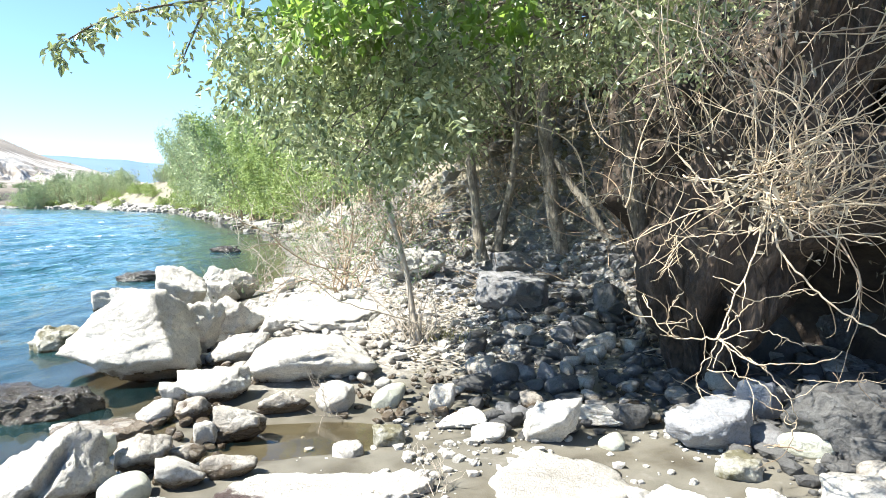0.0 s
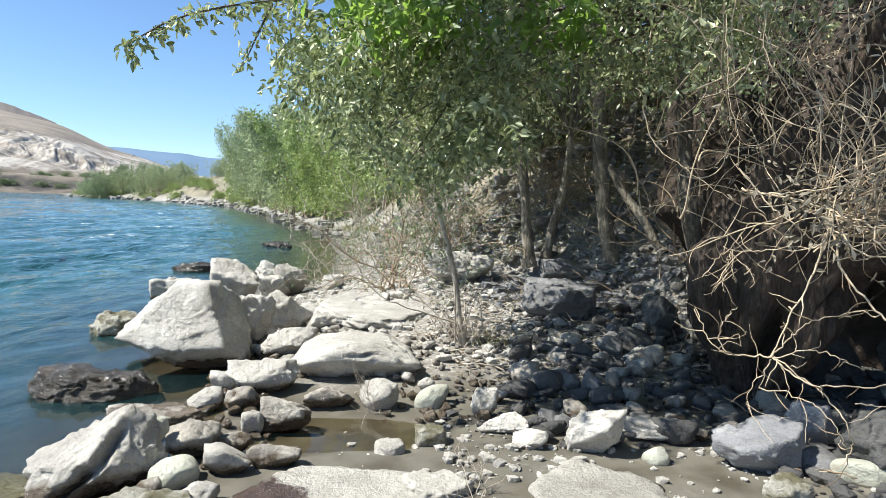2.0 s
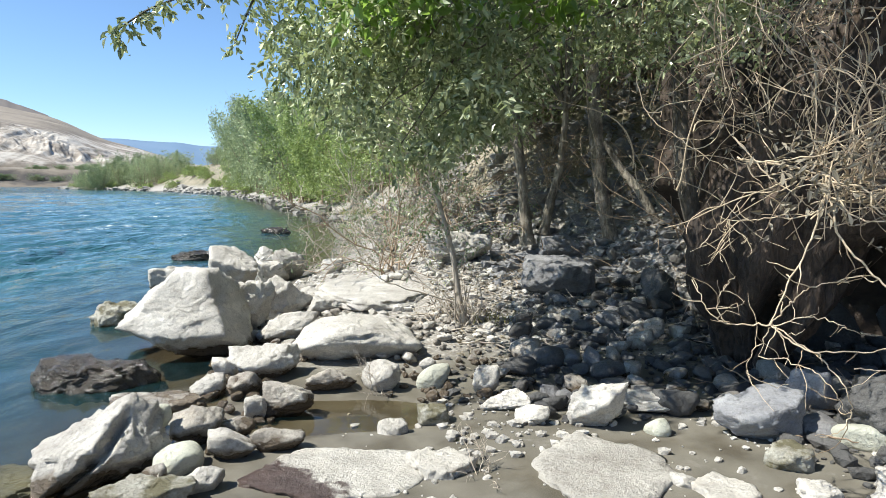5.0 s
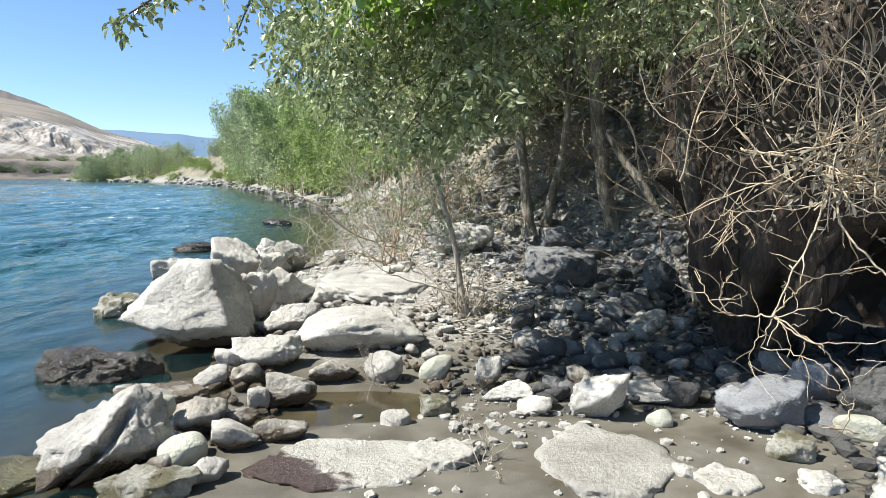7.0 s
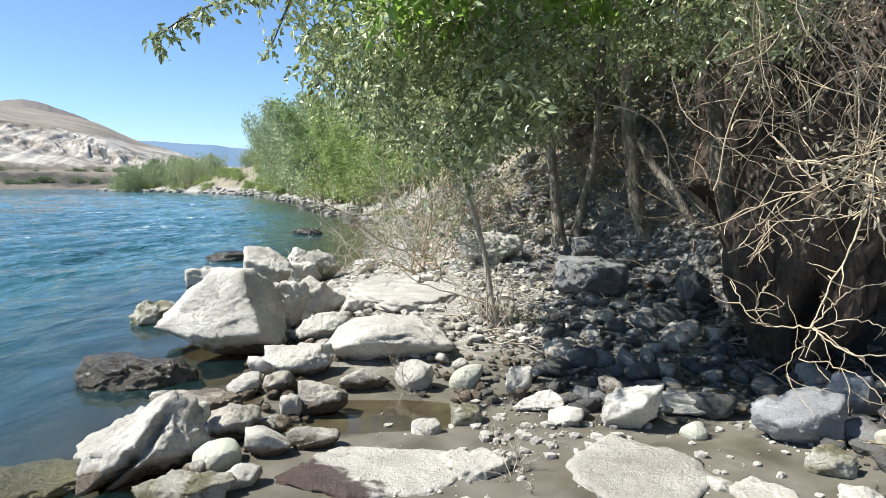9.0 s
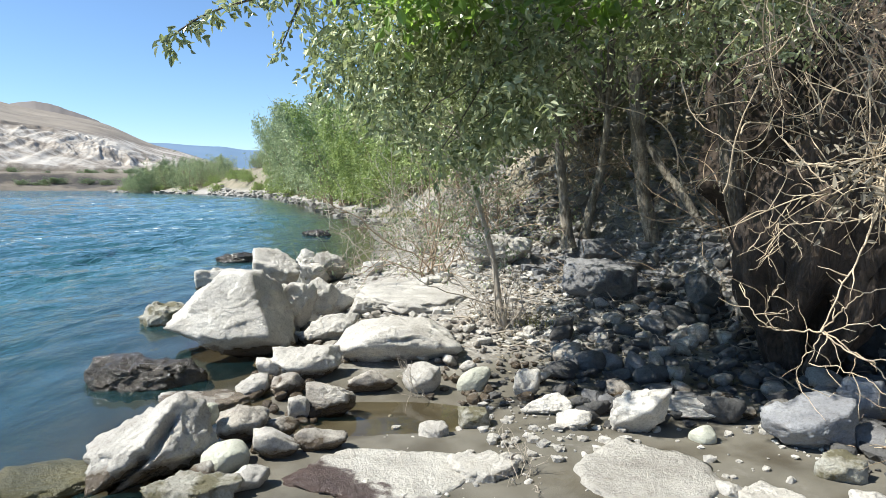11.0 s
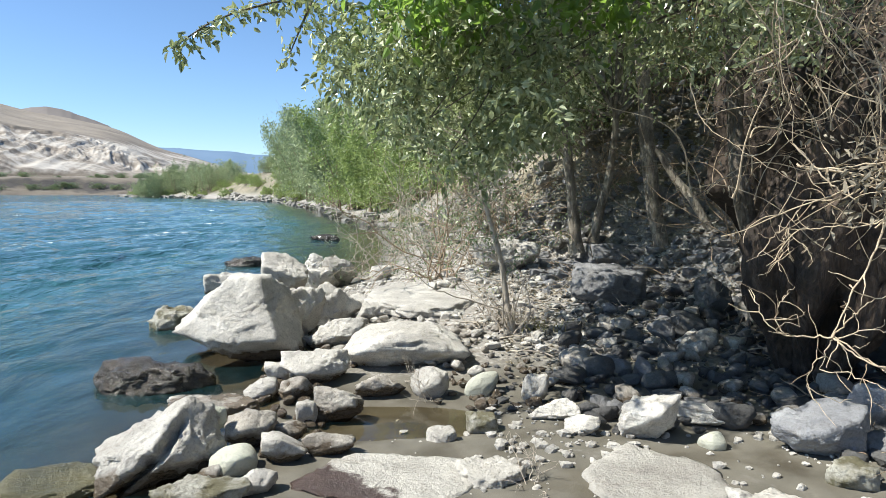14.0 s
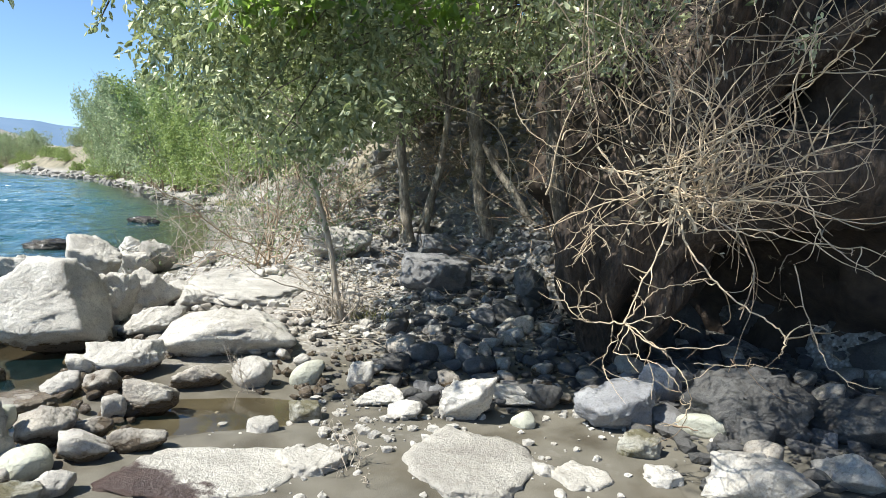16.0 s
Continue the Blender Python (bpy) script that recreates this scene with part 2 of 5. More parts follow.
def hill_material():
    m, nt, bsdf, pos = base_material("dry_hill", 0.95)
    z = nt.nodes.new("ShaderNodeSeparateXYZ")
    nt.links.new(pos, z.inputs[0])
    grass = ramp(nt, noise_tex(nt, pos, 0.012, 8, 0.65), [(0.3, (0.15, 0.125, 0.095)), (0.65, (0.27, 0.23, 0.18))])
    slant = nt.nodes.new("ShaderNodeMapping")
    slant.inputs["Rotation"].default_value = (0, radians(32), radians(-30))
    slant.inputs["Scale"].default_value = (0.35, 1.0, 1.0)
    nt.links.new(pos, slant.inputs["Vector"])
    bluff = ramp(nt, noise_tex(nt, slant.outputs["Vector"], 0.05, 8, 0.7, 0.9), [(0.36, (0.15, 0.125, 0.10)), (0.45, (0.25, 0.215, 0.175)), (0.54, (0.40, 0.365, 0.315)), (0.68, (0.50, 0.465, 0.41))])
    edge = maths(nt, "ADD", z.outputs[2], span(nt, noise_tex(nt, pos, 0.022, 7, 0.65), 0.25, 0.75, -13, 13))
    col = mix_rgb(nt, span(nt, edge, 55, 60, 1, 0), grass, bluff)
    rim = maths(nt, "MULTIPLY", span(nt, edge, 51, 55), span(nt, edge, 64, 58), clamp=True)
    col = mix_rgb(nt, maths(nt, "MULTIPLY", rim, 0.7), col, (0.13, 0.105, 0.08))
    flat = ramp(nt, noise_tex(nt, pos, 0.06, 5), [(0.35, (0.10, 0.082, 0.062)), (0.6, (0.19, 0.16, 0.122))])
    low = maths(nt, "ADD", z.outputs[2], span(nt, noise_tex(nt, pos, 0.03, 5, 0.6), 0.25, 0.75, -5, 5))
    col = mix_rgb(nt, span(nt, low, 14, 18, 1, 0), col, flat)
    # dark rock ledge along the terrace
    ledge = maths(nt, "MULTIPLY", maths(nt, "MULTIPLY", span(nt, low, 3.5, 4.5), span(nt, low, 10, 8)), span(nt, noise_tex(nt, pos, 0.012, 4), 0.40, 0.47), clamp=True)
    col = mix_rgb(nt, maths(nt, "MULTIPLY", ledge, 0.85), col, (0.05, 0.045, 0.042))
    scrub = noise_tex(nt, pos, 0.07, 6, 0.75)
    col = mix_rgb(nt, span(nt, scrub, 0.59, 0.65, 0, 0.7), col, (0.09, 0.078, 0.055))
    nt.links.new(col, bsdf.inputs["Base Color"])
    bump(nt, bsdf, noise_tex(nt, slant.outputs["Vector"], 0.07, 7, 0.68), 1.0, 2.2)
    return m


def plain_material(name, a, b, scale=6.0, rough=0.9):
    m, nt, bsdf, pos = base_material(name, rough)
    nt.links.new(ramp(nt, noise_tex(nt, pos, scale, 6, 0.65), [(0.3, a), (0.7, b)]), bsdf.inputs["Base Color"])
    bump(nt, bsdf, noise_tex(nt, pos, scale * 5, 5, 0.6), 0.7, 0.02)
    return m


ground_mat, water_mat, hill_mat = ground_material(), water_material(), hill_material()
# distance haze is put into the ridge's blue base colour
mountain_mat = plain_material("hazed_mountain", (0.095, 0.165, 0.25), (0.13, 0.20, 0.29), 0.002)
peak_mat = plain_material("dark_hill", (0.12, 0.105, 0.095), (0.19, 0.165, 0.145), 0.008)
bark_grey = bark_material("bark_grey", (0.15, 0.125, 0.095), (0.42, 0.37, 0.29))
# darker copy of the grey bark, the near trunk's shade in its colour
bark_shaded = bark_material("bark_shaded", (0.075, 0.06, 0.046), (0.25, 0.21, 0.16))
bark_brown = bark_material("bark_brown", (0.028, 0.019, 0.013), (0.12, 0.082, 0.055), 0.6, 0.65)
# brown lowered to carry the shade round the hollow in its colour
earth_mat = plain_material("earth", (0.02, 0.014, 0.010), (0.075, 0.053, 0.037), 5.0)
root_pale = twig_material("root_pale", (0.20, 0.145, 0.09), (0.54, 0.43, 0.29))
twig_brown = twig_material("twig_brown", (0.16, 0.11, 0.07), (0.36, 0.27, 0.18))
twig_grey = twig_material("twig_grey", (0.22, 0.18, 0.14), (0.44, 0.38, 0.30))
twig_pale = twig_material("twig_pale", (0.19, 0.16, 0.12), (0.41, 0.355, 0.275))
leaf_poplar = leaf_material("leaf_poplar", (0.052, 0.074, 0.032), (0.61, 0.63, 0.39), (0.42, 0.50, 0.20), 0.24, 0.26)
leaf_deep_green = leaf_material("leaf_deep_green", (0.03, 0.06, 0.016), (0.24, 0.34, 0.10), (0.38, 0.58, 0.10), 0.3, 0.45)
leaf_willow = leaf_material("leaf_willow", (0.09, 0.135, 0.04), (0.42, 0.48, 0.20), (0.42, 0.52, 0.16), 0.45, 0.34)
leaf_dusty = leaf_material("leaf_dusty", (0.11, 0.15, 0.085), (0.26, 0.31, 0.185), (0.22, 0.30, 0.12), 0.6)
leaf_dry = leaf_material("leaf_dry", (0.20, 0.17, 0.12), (0.40, 0.35, 0.26), (0.20, 0.16, 0.08), 0.7, 0.15)
leaf_feather = leaf_material("leaf_feather", (0.19, 0.235, 0.125), (0.46, 0.50, 0.30), (0.36, 0.44, 0.20), 0.6, 0.3)
grass_mat = leaf_material("grass_blade", (0.16, 0.15, 0.05), (0.36, 0.34, 0.13), (0.30, 0.30, 0.08), 0.6)


# ---- shape helpers ----
def lattice(ix, iy, iz, seed):
    n = (ix * 374761393 + iy * 668265263 + iz * 2147483647 + seed * 1274126177).astype(np.int64) & 0xFFFFFFFF
    n = ((n ^ (n >> 13)) * 1274126177) & 0xFFFFFFFF
    n = (n ^ (n >> 16)) & 0xFFFF
    return n / 65535.0


def vnoise(p, seed=0):
    """Smooth value noise in 0..1 for rows of points."""
    p = np.asarray(p, float)
    i = np.floor(p).astype(np.int64)
    f = p - i
    f = f * f * (3 - 2 * f)
    out = 0.0
    for a in (0, 1):
        for b in (0, 1):
            for c in (0, 1):
                wgt = (f[:, 0] if a else 1 - f[:, 0]) * (f[:, 1] if b else 1 - f[:, 1]) * (f[:, 2] if c else 1 - f[:, 2])
                out = out + wgt * lattice(i[:, 0] + a, i[:, 1] + b, i[:, 2] + c, seed)
    return out


def fbm(p, octaves=4, seed=0):
    p, out, amp, total = np.asarray(p, float), 0.0, 1.0, 0.0
    for o in range(octaves):
        out = out + amp * vnoise(p * 2.03**o + 17.3 * o, seed + o)
        total += amp
        amp *= 0.5
    return out / total


def make_mesh(name, verts, faces, material, smooth=True):
    """A mesh from an array of points and one or more arrays of equal-sided faces."""
    me = bpy.data.meshes.new(name)
    groups = faces if isinstance(faces, (list, tuple)) else [faces]
    groups = [np.asarray(g, np.int64) for g in groups if len(g)]
    me.vertices.add(len(verts))
    me.vertices.foreach_set("co", np.asarray(verts, np.float32).ravel())
    loops = np.concatenate([g.ravel() for g in groups])
    counts = np.concatenate([np.full(len(g), g.shape[1]) for g in groups])
    starts = np.concatenate([[0], np.cumsum(counts)[:-1]])
    me.loops.add(len(loops))
    me.loops.foreach_set("vertex_index", loops.astype(np.int32))
    me.polygons.add(len(counts))
    me.polygons.foreach_set("loop_start", starts.astype(np.int32))
    me.polygons.foreach_set("loop_total", counts.astype(np.int32))
    me.polygons.foreach_set("use_smooth", np.full(len(counts), smooth))
    me.materials.append(material)
    me.update(calc_edges=True)
    me.validate()
    return me


def part(name, me, parent, label="", kind=""):
    ob = new(name, me)
    ob.parent = parent
    return tagged(ob, label, kind=kind)


def tube(points, radii, sides=6):
    """A swept tube with closed ends: points and faces."""
    p = np.asarray(points, float)
    r = np.asarray(radii, float)
    d = np.gradient(p, axis=0)
    d /= np.linalg.norm(d, axis=1, keepdims=True) + 1e-9
    ref = np.array([0.31, 0.17, 0.93]) if abs(d[0] @ (0.31, 0.17, 0.93)) < 0.9 else np.array([0.9, 0.3, 0.1])
    rings, ang = [], np.linspace(0, 2 * np.pi, sides, endpoint=False)
    u = np.cross(d[0], ref)
    for k in range(len(p)):
        u = u - d[k] * (u @ d[k])
        u /= np.linalg.norm(u) + 1e-9
        v = np.cross(d[k], u)
        rings.append(p[k] + r[k] * (np.cos(ang)[:, None] * u + np.sin(ang)[:, None] * v))
    verts = np.concatenate(rings + [p[-1:] + d[-1:] * r[-1]])
    quads = []
    for k in range(len(p) - 1):
        a = k * sides + np.arange(sides)
        b = k * sides + (np.arange(sides) + 1) % sides
        quads.append(np.stack([a, b, b + sides, a + sides], 1))
    last = (len(p) - 1) * sides
    tip = np.stack([last + np.arange(sides), last + (np.arange(sides) + 1) % sides, np.full(sides, len(verts) - 1)], 1)
    return verts, np.concatenate(quads), tip


def join_tubes(name, tubes, material):
    verts, quads, tris, off = [], [], [], 0
    for v, q, t in tubes:
        verts.append(v), quads.append(q + off), tris.append(t + off)
        off += len(v)
    return make_mesh(name, np.concatenate(verts), [np.concatenate(quads), np.concatenate(tris)], material)


def wander(rng, start, way, length, steps, bend=0.25, pull=(0, 0, 0)):
    """A crooked line that sets out in a direction and is drawn by pull."""
    p, d = np.array(start, float), np.array(way, float)
    d /= np.linalg.norm(d)
    line = [p.copy()]
    for _ in range(steps):
        d = d + rng.normal(0, bend, 3) + np.array(pull)
        d /= np.linalg.norm(d)
        p = p + d * length / steps
        line.append(p.copy())
    return np.array(line)


def curl(rng, start, way, length, steps, turn):
    """A line that bends in long curves, as roots and vines do."""
    p, d, axis = np.array(start, float), np.array(way, float), rng.normal(0, 1, 3)
    d /= np.linalg.norm(d)
    line = [p.copy()]
    for _ in range(steps):
        axis = 0.8 * axis + rng.normal(0, 0.6, 3)
        d = d + turn * np.cross(axis, d) + rng.normal(0, 0.04, 3)
        d /= np.linalg.norm(d)
        p = p + d * length / steps
        line.append(p.copy())
    return np.array(line)


def spline(points, n):
    """Points along a smooth curve through the given ones."""
    p = np.asarray(points, float)
    p = np.concatenate([2 * p[:1] - p[1:2], p, 2 * p[-1:] - p[-2:-1]])
    out = []
    for s in np.linspace(0, len(p) - 3, n):
        k = min(int(s), len(p) - 4)
        t = s - k
        a, b, c, d = p[k : k + 4]
        out.append(0.5 * (2 * b + (c - a) * t + (2 * a - 5 * b + 4 * c - d) * t**2 + (3 * b - a - 3 * c + d) * t**3))
    return np.array(out)


def leaves_mesh(name, centres, ways, size, width, rng, material, fold=0.25):
    """Leaves of two folded halves, each set at a point and pointing along a way."""
    n = len(centres)
    s = size * rng.uniform(0.65, 1.25, n)[:, None]
    d = ways / (np.linalg.norm(ways, axis=1, keepdims=True) + 1e-9)
    side = np.cross(d, rng.normal(0, 1, (n, 3)))
    side /= np.linalg.norm(side, axis=1, keepdims=True) + 1e-9
    nor = np.cross(side, d)
    wd = width * s
    base, tip = centres, centres + d * s
    up = nor * wd * fold
    l1, r1 = base + d * s * 0.28 + side * wd * 0.5 + up, base + d * s * 0.28 - side * wd * 0.5 + up
    l2, r2 = base + d * s * 0.62 + side * wd * 0.38 + up, base + d * s * 0.62 - side * wd * 0.38 + up
    verts = np.stack([base, l1, l2, tip, r2, r1], 1).reshape(-1, 3)
    o = (np.arange(n) * 6)[:, None]
    faces = np.concatenate([o + [0, 1, 2, 3], o + [0, 3, 4, 5]])
    return make_mesh(name, verts, faces, material, smooth=False)


# ---- lie of the land ----
SHORE_Y = [-60, 0, 3, 4, 5, 6, 7, 8, 10, 13, 15, 20, 35, 43, 60, 108, 170, 235, 265, 330, 420]
SHORE_X = [-1.0, -1.3, -1.5, -1.5, -1.5, -1.6, -1.8, -1.9, -2.3, -2.2, -1.9, -2.4, -4.7, -7.5, -12.5, -28, -60, -116, -134, -100, -60]
FOOT_Y = [-60, 2, 4, 6, 8, 9.5, 11, 13, 16, 20, 35, 45, 108, 240, 420]
FOOT_X = [6, 4.9, 4.9, 4.6, 3.6, 2.4, 0.6, -0.4, -0.6, -1.0, -3.0, -5.0, -24, -100, -40]


def land(x, y):
    """The height of the ground: river bed, mud, stony bank and embankment."""
    x, y = np.asarray(x, float), np.asarray(y, float)
    p = np.stack([x.ravel(), y.ravel(), np.zeros(x.size)], 1)
    u = x - np.interp(y, SHORE_Y, SHORE_X)
    rise = np.clip(x - np.interp(y, FOOT_Y, FOOT_X), 0, None)
    rough = (fbm(p * 1.1, 4, 3).reshape(x.shape) - 0.5)
    beach = 0.03 + 0.11 * np.clip(y - 5.2, 0, 7) + 0.02 * np.clip(x - 1.2, 0, 4)
    h = np.minimum(beach, 0.03 + 0.2 * np.clip(u - 0.2, 0, None)) + 0.06 * rough
    h = np.where(u < 0.2, 0.03 - 0.28 * (0.2 - u) + 0.06 * rough, h)
    pool = np.exp(-(((x + 0.45) / 0.75) ** 4 + ((y - 4.62) / 0.42) ** 4))
    h = h - 0.055 * pool
    bank = 7.5 * (1 - np.exp(-rise * np.interp(y, [5, 8], [2.4, 0.85]) / 7.5))
    h = np.maximum(h, -2.5) + bank + 0.5 * rough * np.clip(rise, 0, 1.5)
    return h


def axis_steps(marks):
    out = []
    for (a, b), step in marks:
        out += list(np.arange(a, b, step))
    return np.array(out + [marks[-1][0][1]])


def sheet(xs, ys, height):
    gx, gy = np.meshgrid(xs, ys)
    verts = np.stack([gx, gy, height(gx, gy)], -1).reshape(-1, 3)
    nx, ny = len(xs), len(ys)
    i = (np.arange(ny - 1)[:, None] * nx + np.arange(nx - 1)).ravel()
    return verts, np.stack([i, i + 1, i + 1 + nx, i + nx], 1)


gxs = axis_steps([((-3000, -400), 200), ((-400, -60), 10), ((-60, -8), 1.5), ((-8, -3), 0.25), ((-3, 5), 0.05), ((5, 9), 0.2), ((9, 60), 2), ((60, 400), 20), ((400, 3000), 200)])
gys = axis_steps([((-3000, -100), 200), ((-100, -4), 6), ((-4, 2), 0.3), ((2, 8), 0.05), ((8, 14), 0.1), ((14, 40), 0.5), ((40, 420), 5), ((420, 3000), 200)])
gv, gf = sheet(gxs, gys, land)
ground = tagged(new("ground", make_mesh("ground", gv, gf, ground_mat)), "brown wet mud and pale stony river bank", "ground", kind="structure")


# ---- river ----
def swell(x, y):
    """Chop that grows away from the shore."""
    p = np.stack([x.ravel(), y.ravel(), np.zeros(x.size)], 1)
    u = np.interp(y, SHORE_Y, SHORE_X) - x
    grow = np.clip((u - 0.4) / 5.0, 0, 1).ravel()
    q = p @ np.array([[0.97, 0.24, 0], [-0.24, 0.97, 0], [0, 0, 1]])
    a = fbm(q * (0.55, 0.28, 1), 3, 11) - 0.5
    b = 1 - np.abs(2 * fbm(q * (1.5, 0.8, 1) + 5, 3, 12) - 1)
    h = grow * (0.34 * a + 0.17 * (b - 0.75)) + 0.006 * (fbm(p * 5, 2, 13) - 0.5)
    return h.reshape(x.shape)


wxs = axis_steps([((-3000, -300), 300), ((-300, -70), 10), ((-70, -25), 1.0), ((-25, -10), 0.25), ((-10, -1), 0.09), ((-1, 3), 0.2)])
wys = axis_steps([((-3000, -100), 300), ((-100, -3), 6), ((-3, 2.5), 0.4), ((2.5, 16), 0.09), ((16, 40), 0.25), ((40, 110), 1.0), ((110, 600), 10), ((600, 3000), 300)])
wv, wf = sheet(wxs, wys, swell)
water_mesh = make_mesh("river_water", wv, wf, water_mat)
deep = np.clip(-land(wv[:, 0], wv[:, 1]), 0, 3)
water_mesh.attributes.new("depth", "FLOAT", "POINT").data.foreach_set("value", deep.astype(np.float32))
river = tagged(new("water", water_mesh), "blue-green choppy river with small white crests", "river", kind="structure")

# ---- hills across the river ----
SKY_AZ = [-80, -60, -45, -35.5, -34, -33, -32, -31.2, -30.3, -29.3, -26.8, -24.2, -21.8, -18, -10, 0]
SKY_EL = [5.0, 6.5, 7.0, 6.7, 6.3, 6.0, 5.85, 5.75, 5.6, 5.4, 4.9, 3.5, 2.85, 1.7, 0.6, 0.3]


def hill():
    az = np.radians(np.concatenate([np.linspace(-80, -46, 60), np.linspace(-45.9, 2, 640)]))
    dist = np.concatenate([np.linspace(470, 800, 130), np.linspace(806, 1500, 60)])
    ga, gd = np.meshgrid(az, dist)
    x, y = gd * np.sin(ga), gd * np.cos(ga)
    crest = np.mean([np.interp(np.degrees(ga) + k, SKY_AZ, SKY_EL) for k in (-1.2, -0.6, 0, 0.6, 1.2)], axis=0)
    top = np.tan(np.radians(crest)) * 1250
    p = np.stack([x.ravel(), y.ravel(), 0 * x.ravel()], 1)
    bend = fbm(p * 0.02, 3, 23).reshape(x.shape) - 0.5
    q = np.stack([(ga * 42 - gd * 0.022 + 2.6 * bend).ravel(), (gd * 0.016 + bend).ravel(), 0 * x.ravel()], 1)
    gully = (1 - np.abs(2 * fbm(q, 5, 21) - 1)).reshape(x.shape)
    gully = 0.65 + (gully - 0.65) * (0.4 + 1.3 * fbm(p * 0.013, 2, 24).reshape(x.shape)) + 0.5 * (fbm(p * 0.05, 4, 25).reshape(x.shape) - 0.5)
    rolls = fbm(p * 0.005, 4, 22).reshape(x.shape) - 0.5
    s = gd - 470
    terrace = np.interp(s, [0, 8, 14, 24, 110, 120, 230, 520, 780, 1030], [0, 3, 4, 11, 13, 14, 0.42 * 100, 0.72 * 100, 100, 96])
    h = np.where(s < 118, terrace, terrace / 100 * top)
    h = np.where(s < 118, np.minimum(h, top), np.maximum(h, np.minimum(14, top)))
    steep = np.clip((s - 110) / 60, 0, 1) * np.clip((330 - s) / 150, 0, 1)
    h = h + steep * (gully - 0.65) * 13 * np.clip(top / 100, 0, 1) + rolls * 22 * np.clip((s - 200) / 300, 0, 1) * np.clip((900 - s) / 300, 0, 1)
    h = np.maximum(h, -0.5)
    verts = np.stack([x, y, h], -1).reshape(-1, 3)
    nx = len(az)
    i = (np.arange(len(dist) - 1)[:, None] * nx + np.arange(nx - 1)).ravel()
    return make_mesh("hill", verts, np.stack([i, i + 1, i + 1 + nx, i + nx], 1), hill_mat)


tagged(new("hill", hill()), "dry tan hill with eroded white bluffs across the river", "hill", kind="structure")


def back_peak():
    az = np.radians(np.linspace(-36, -25.5, 120))
    el = np.interp(np.degrees(az), [-36, -34, -32.4, -31.4, -30.4, -29, -27.4, -25.5], [5.0, 5.6, 6.1, 6.22, 6.05, 5.6, 5.0, 3.4])
    el = el + 0.12 * (fbm(np.stack([az * 90, 0 * az, 0 * az], 1), 4, 33) - 0.5)
    rows = [np.stack([d * np.sin(az), d * np.cos(az), k * d * np.tan(np.radians(el))], -1) for k, d in ((0.3, 1560), (0.75, 1680), (1.0, 1780), (0.9, 1900))]
    nx = len(az)
    i = (np.arange(3)[:, None] * nx + np.arange(nx - 1)).ravel()
    return make_mesh("back_peak", np.concatenate(rows), np.stack([i, i + 1, i + 1 + nx, i + nx], 1), peak_mat)


tagged(new("hill", back_peak()), "darker brown peak behind the dry hill", "hill", kind="structure")


def far_mountain():
    az = np.radians(np.linspace(-60, 60, 240))
    el = 3.35 + 0.25 * np.sin(az * 9) + 0.5 * (fbm(np.stack([az * 14, 0 * az, 0 * az], 1), 4, 31) - 0.5)
    rows = []
    for k, d in ((0.0, 3600), (0.7, 3900), (1.0, 4200), (0.9, 4500)):
        rows.append(np.stack([d * np.sin(az), d * np.cos(az), k * d * np.tan(np.radians(el)) - (1 - k) * 20], -1))
    verts = np.concatenate(rows)
    nx = len(az)
    i = (np.arange(3)[:, None] * nx + np.arange(nx - 1)).ravel()
    return make_mesh("far_mountain", verts, np.stack([i, i + 1, i + 1 + nx, i + nx], 1), mountain_mat)


tagged(new("backdrop", far_mountain()), "long mountain ridge in the far distance, haze put into its blue", "mountain", kind="structure")


# ---- boulders ----
ICO = {}
for level in (1, 2, 3, 4, 5):
    bm = bmesh.new()
    bmesh.ops.create_icosphere(bm, subdivisions=level, radius=1)
    ICO[level] = (np.array([v.co[:] for v in bm.verts]), np.array([[v.index for v in f.verts] for f in bm.faces]))
    bm.free()

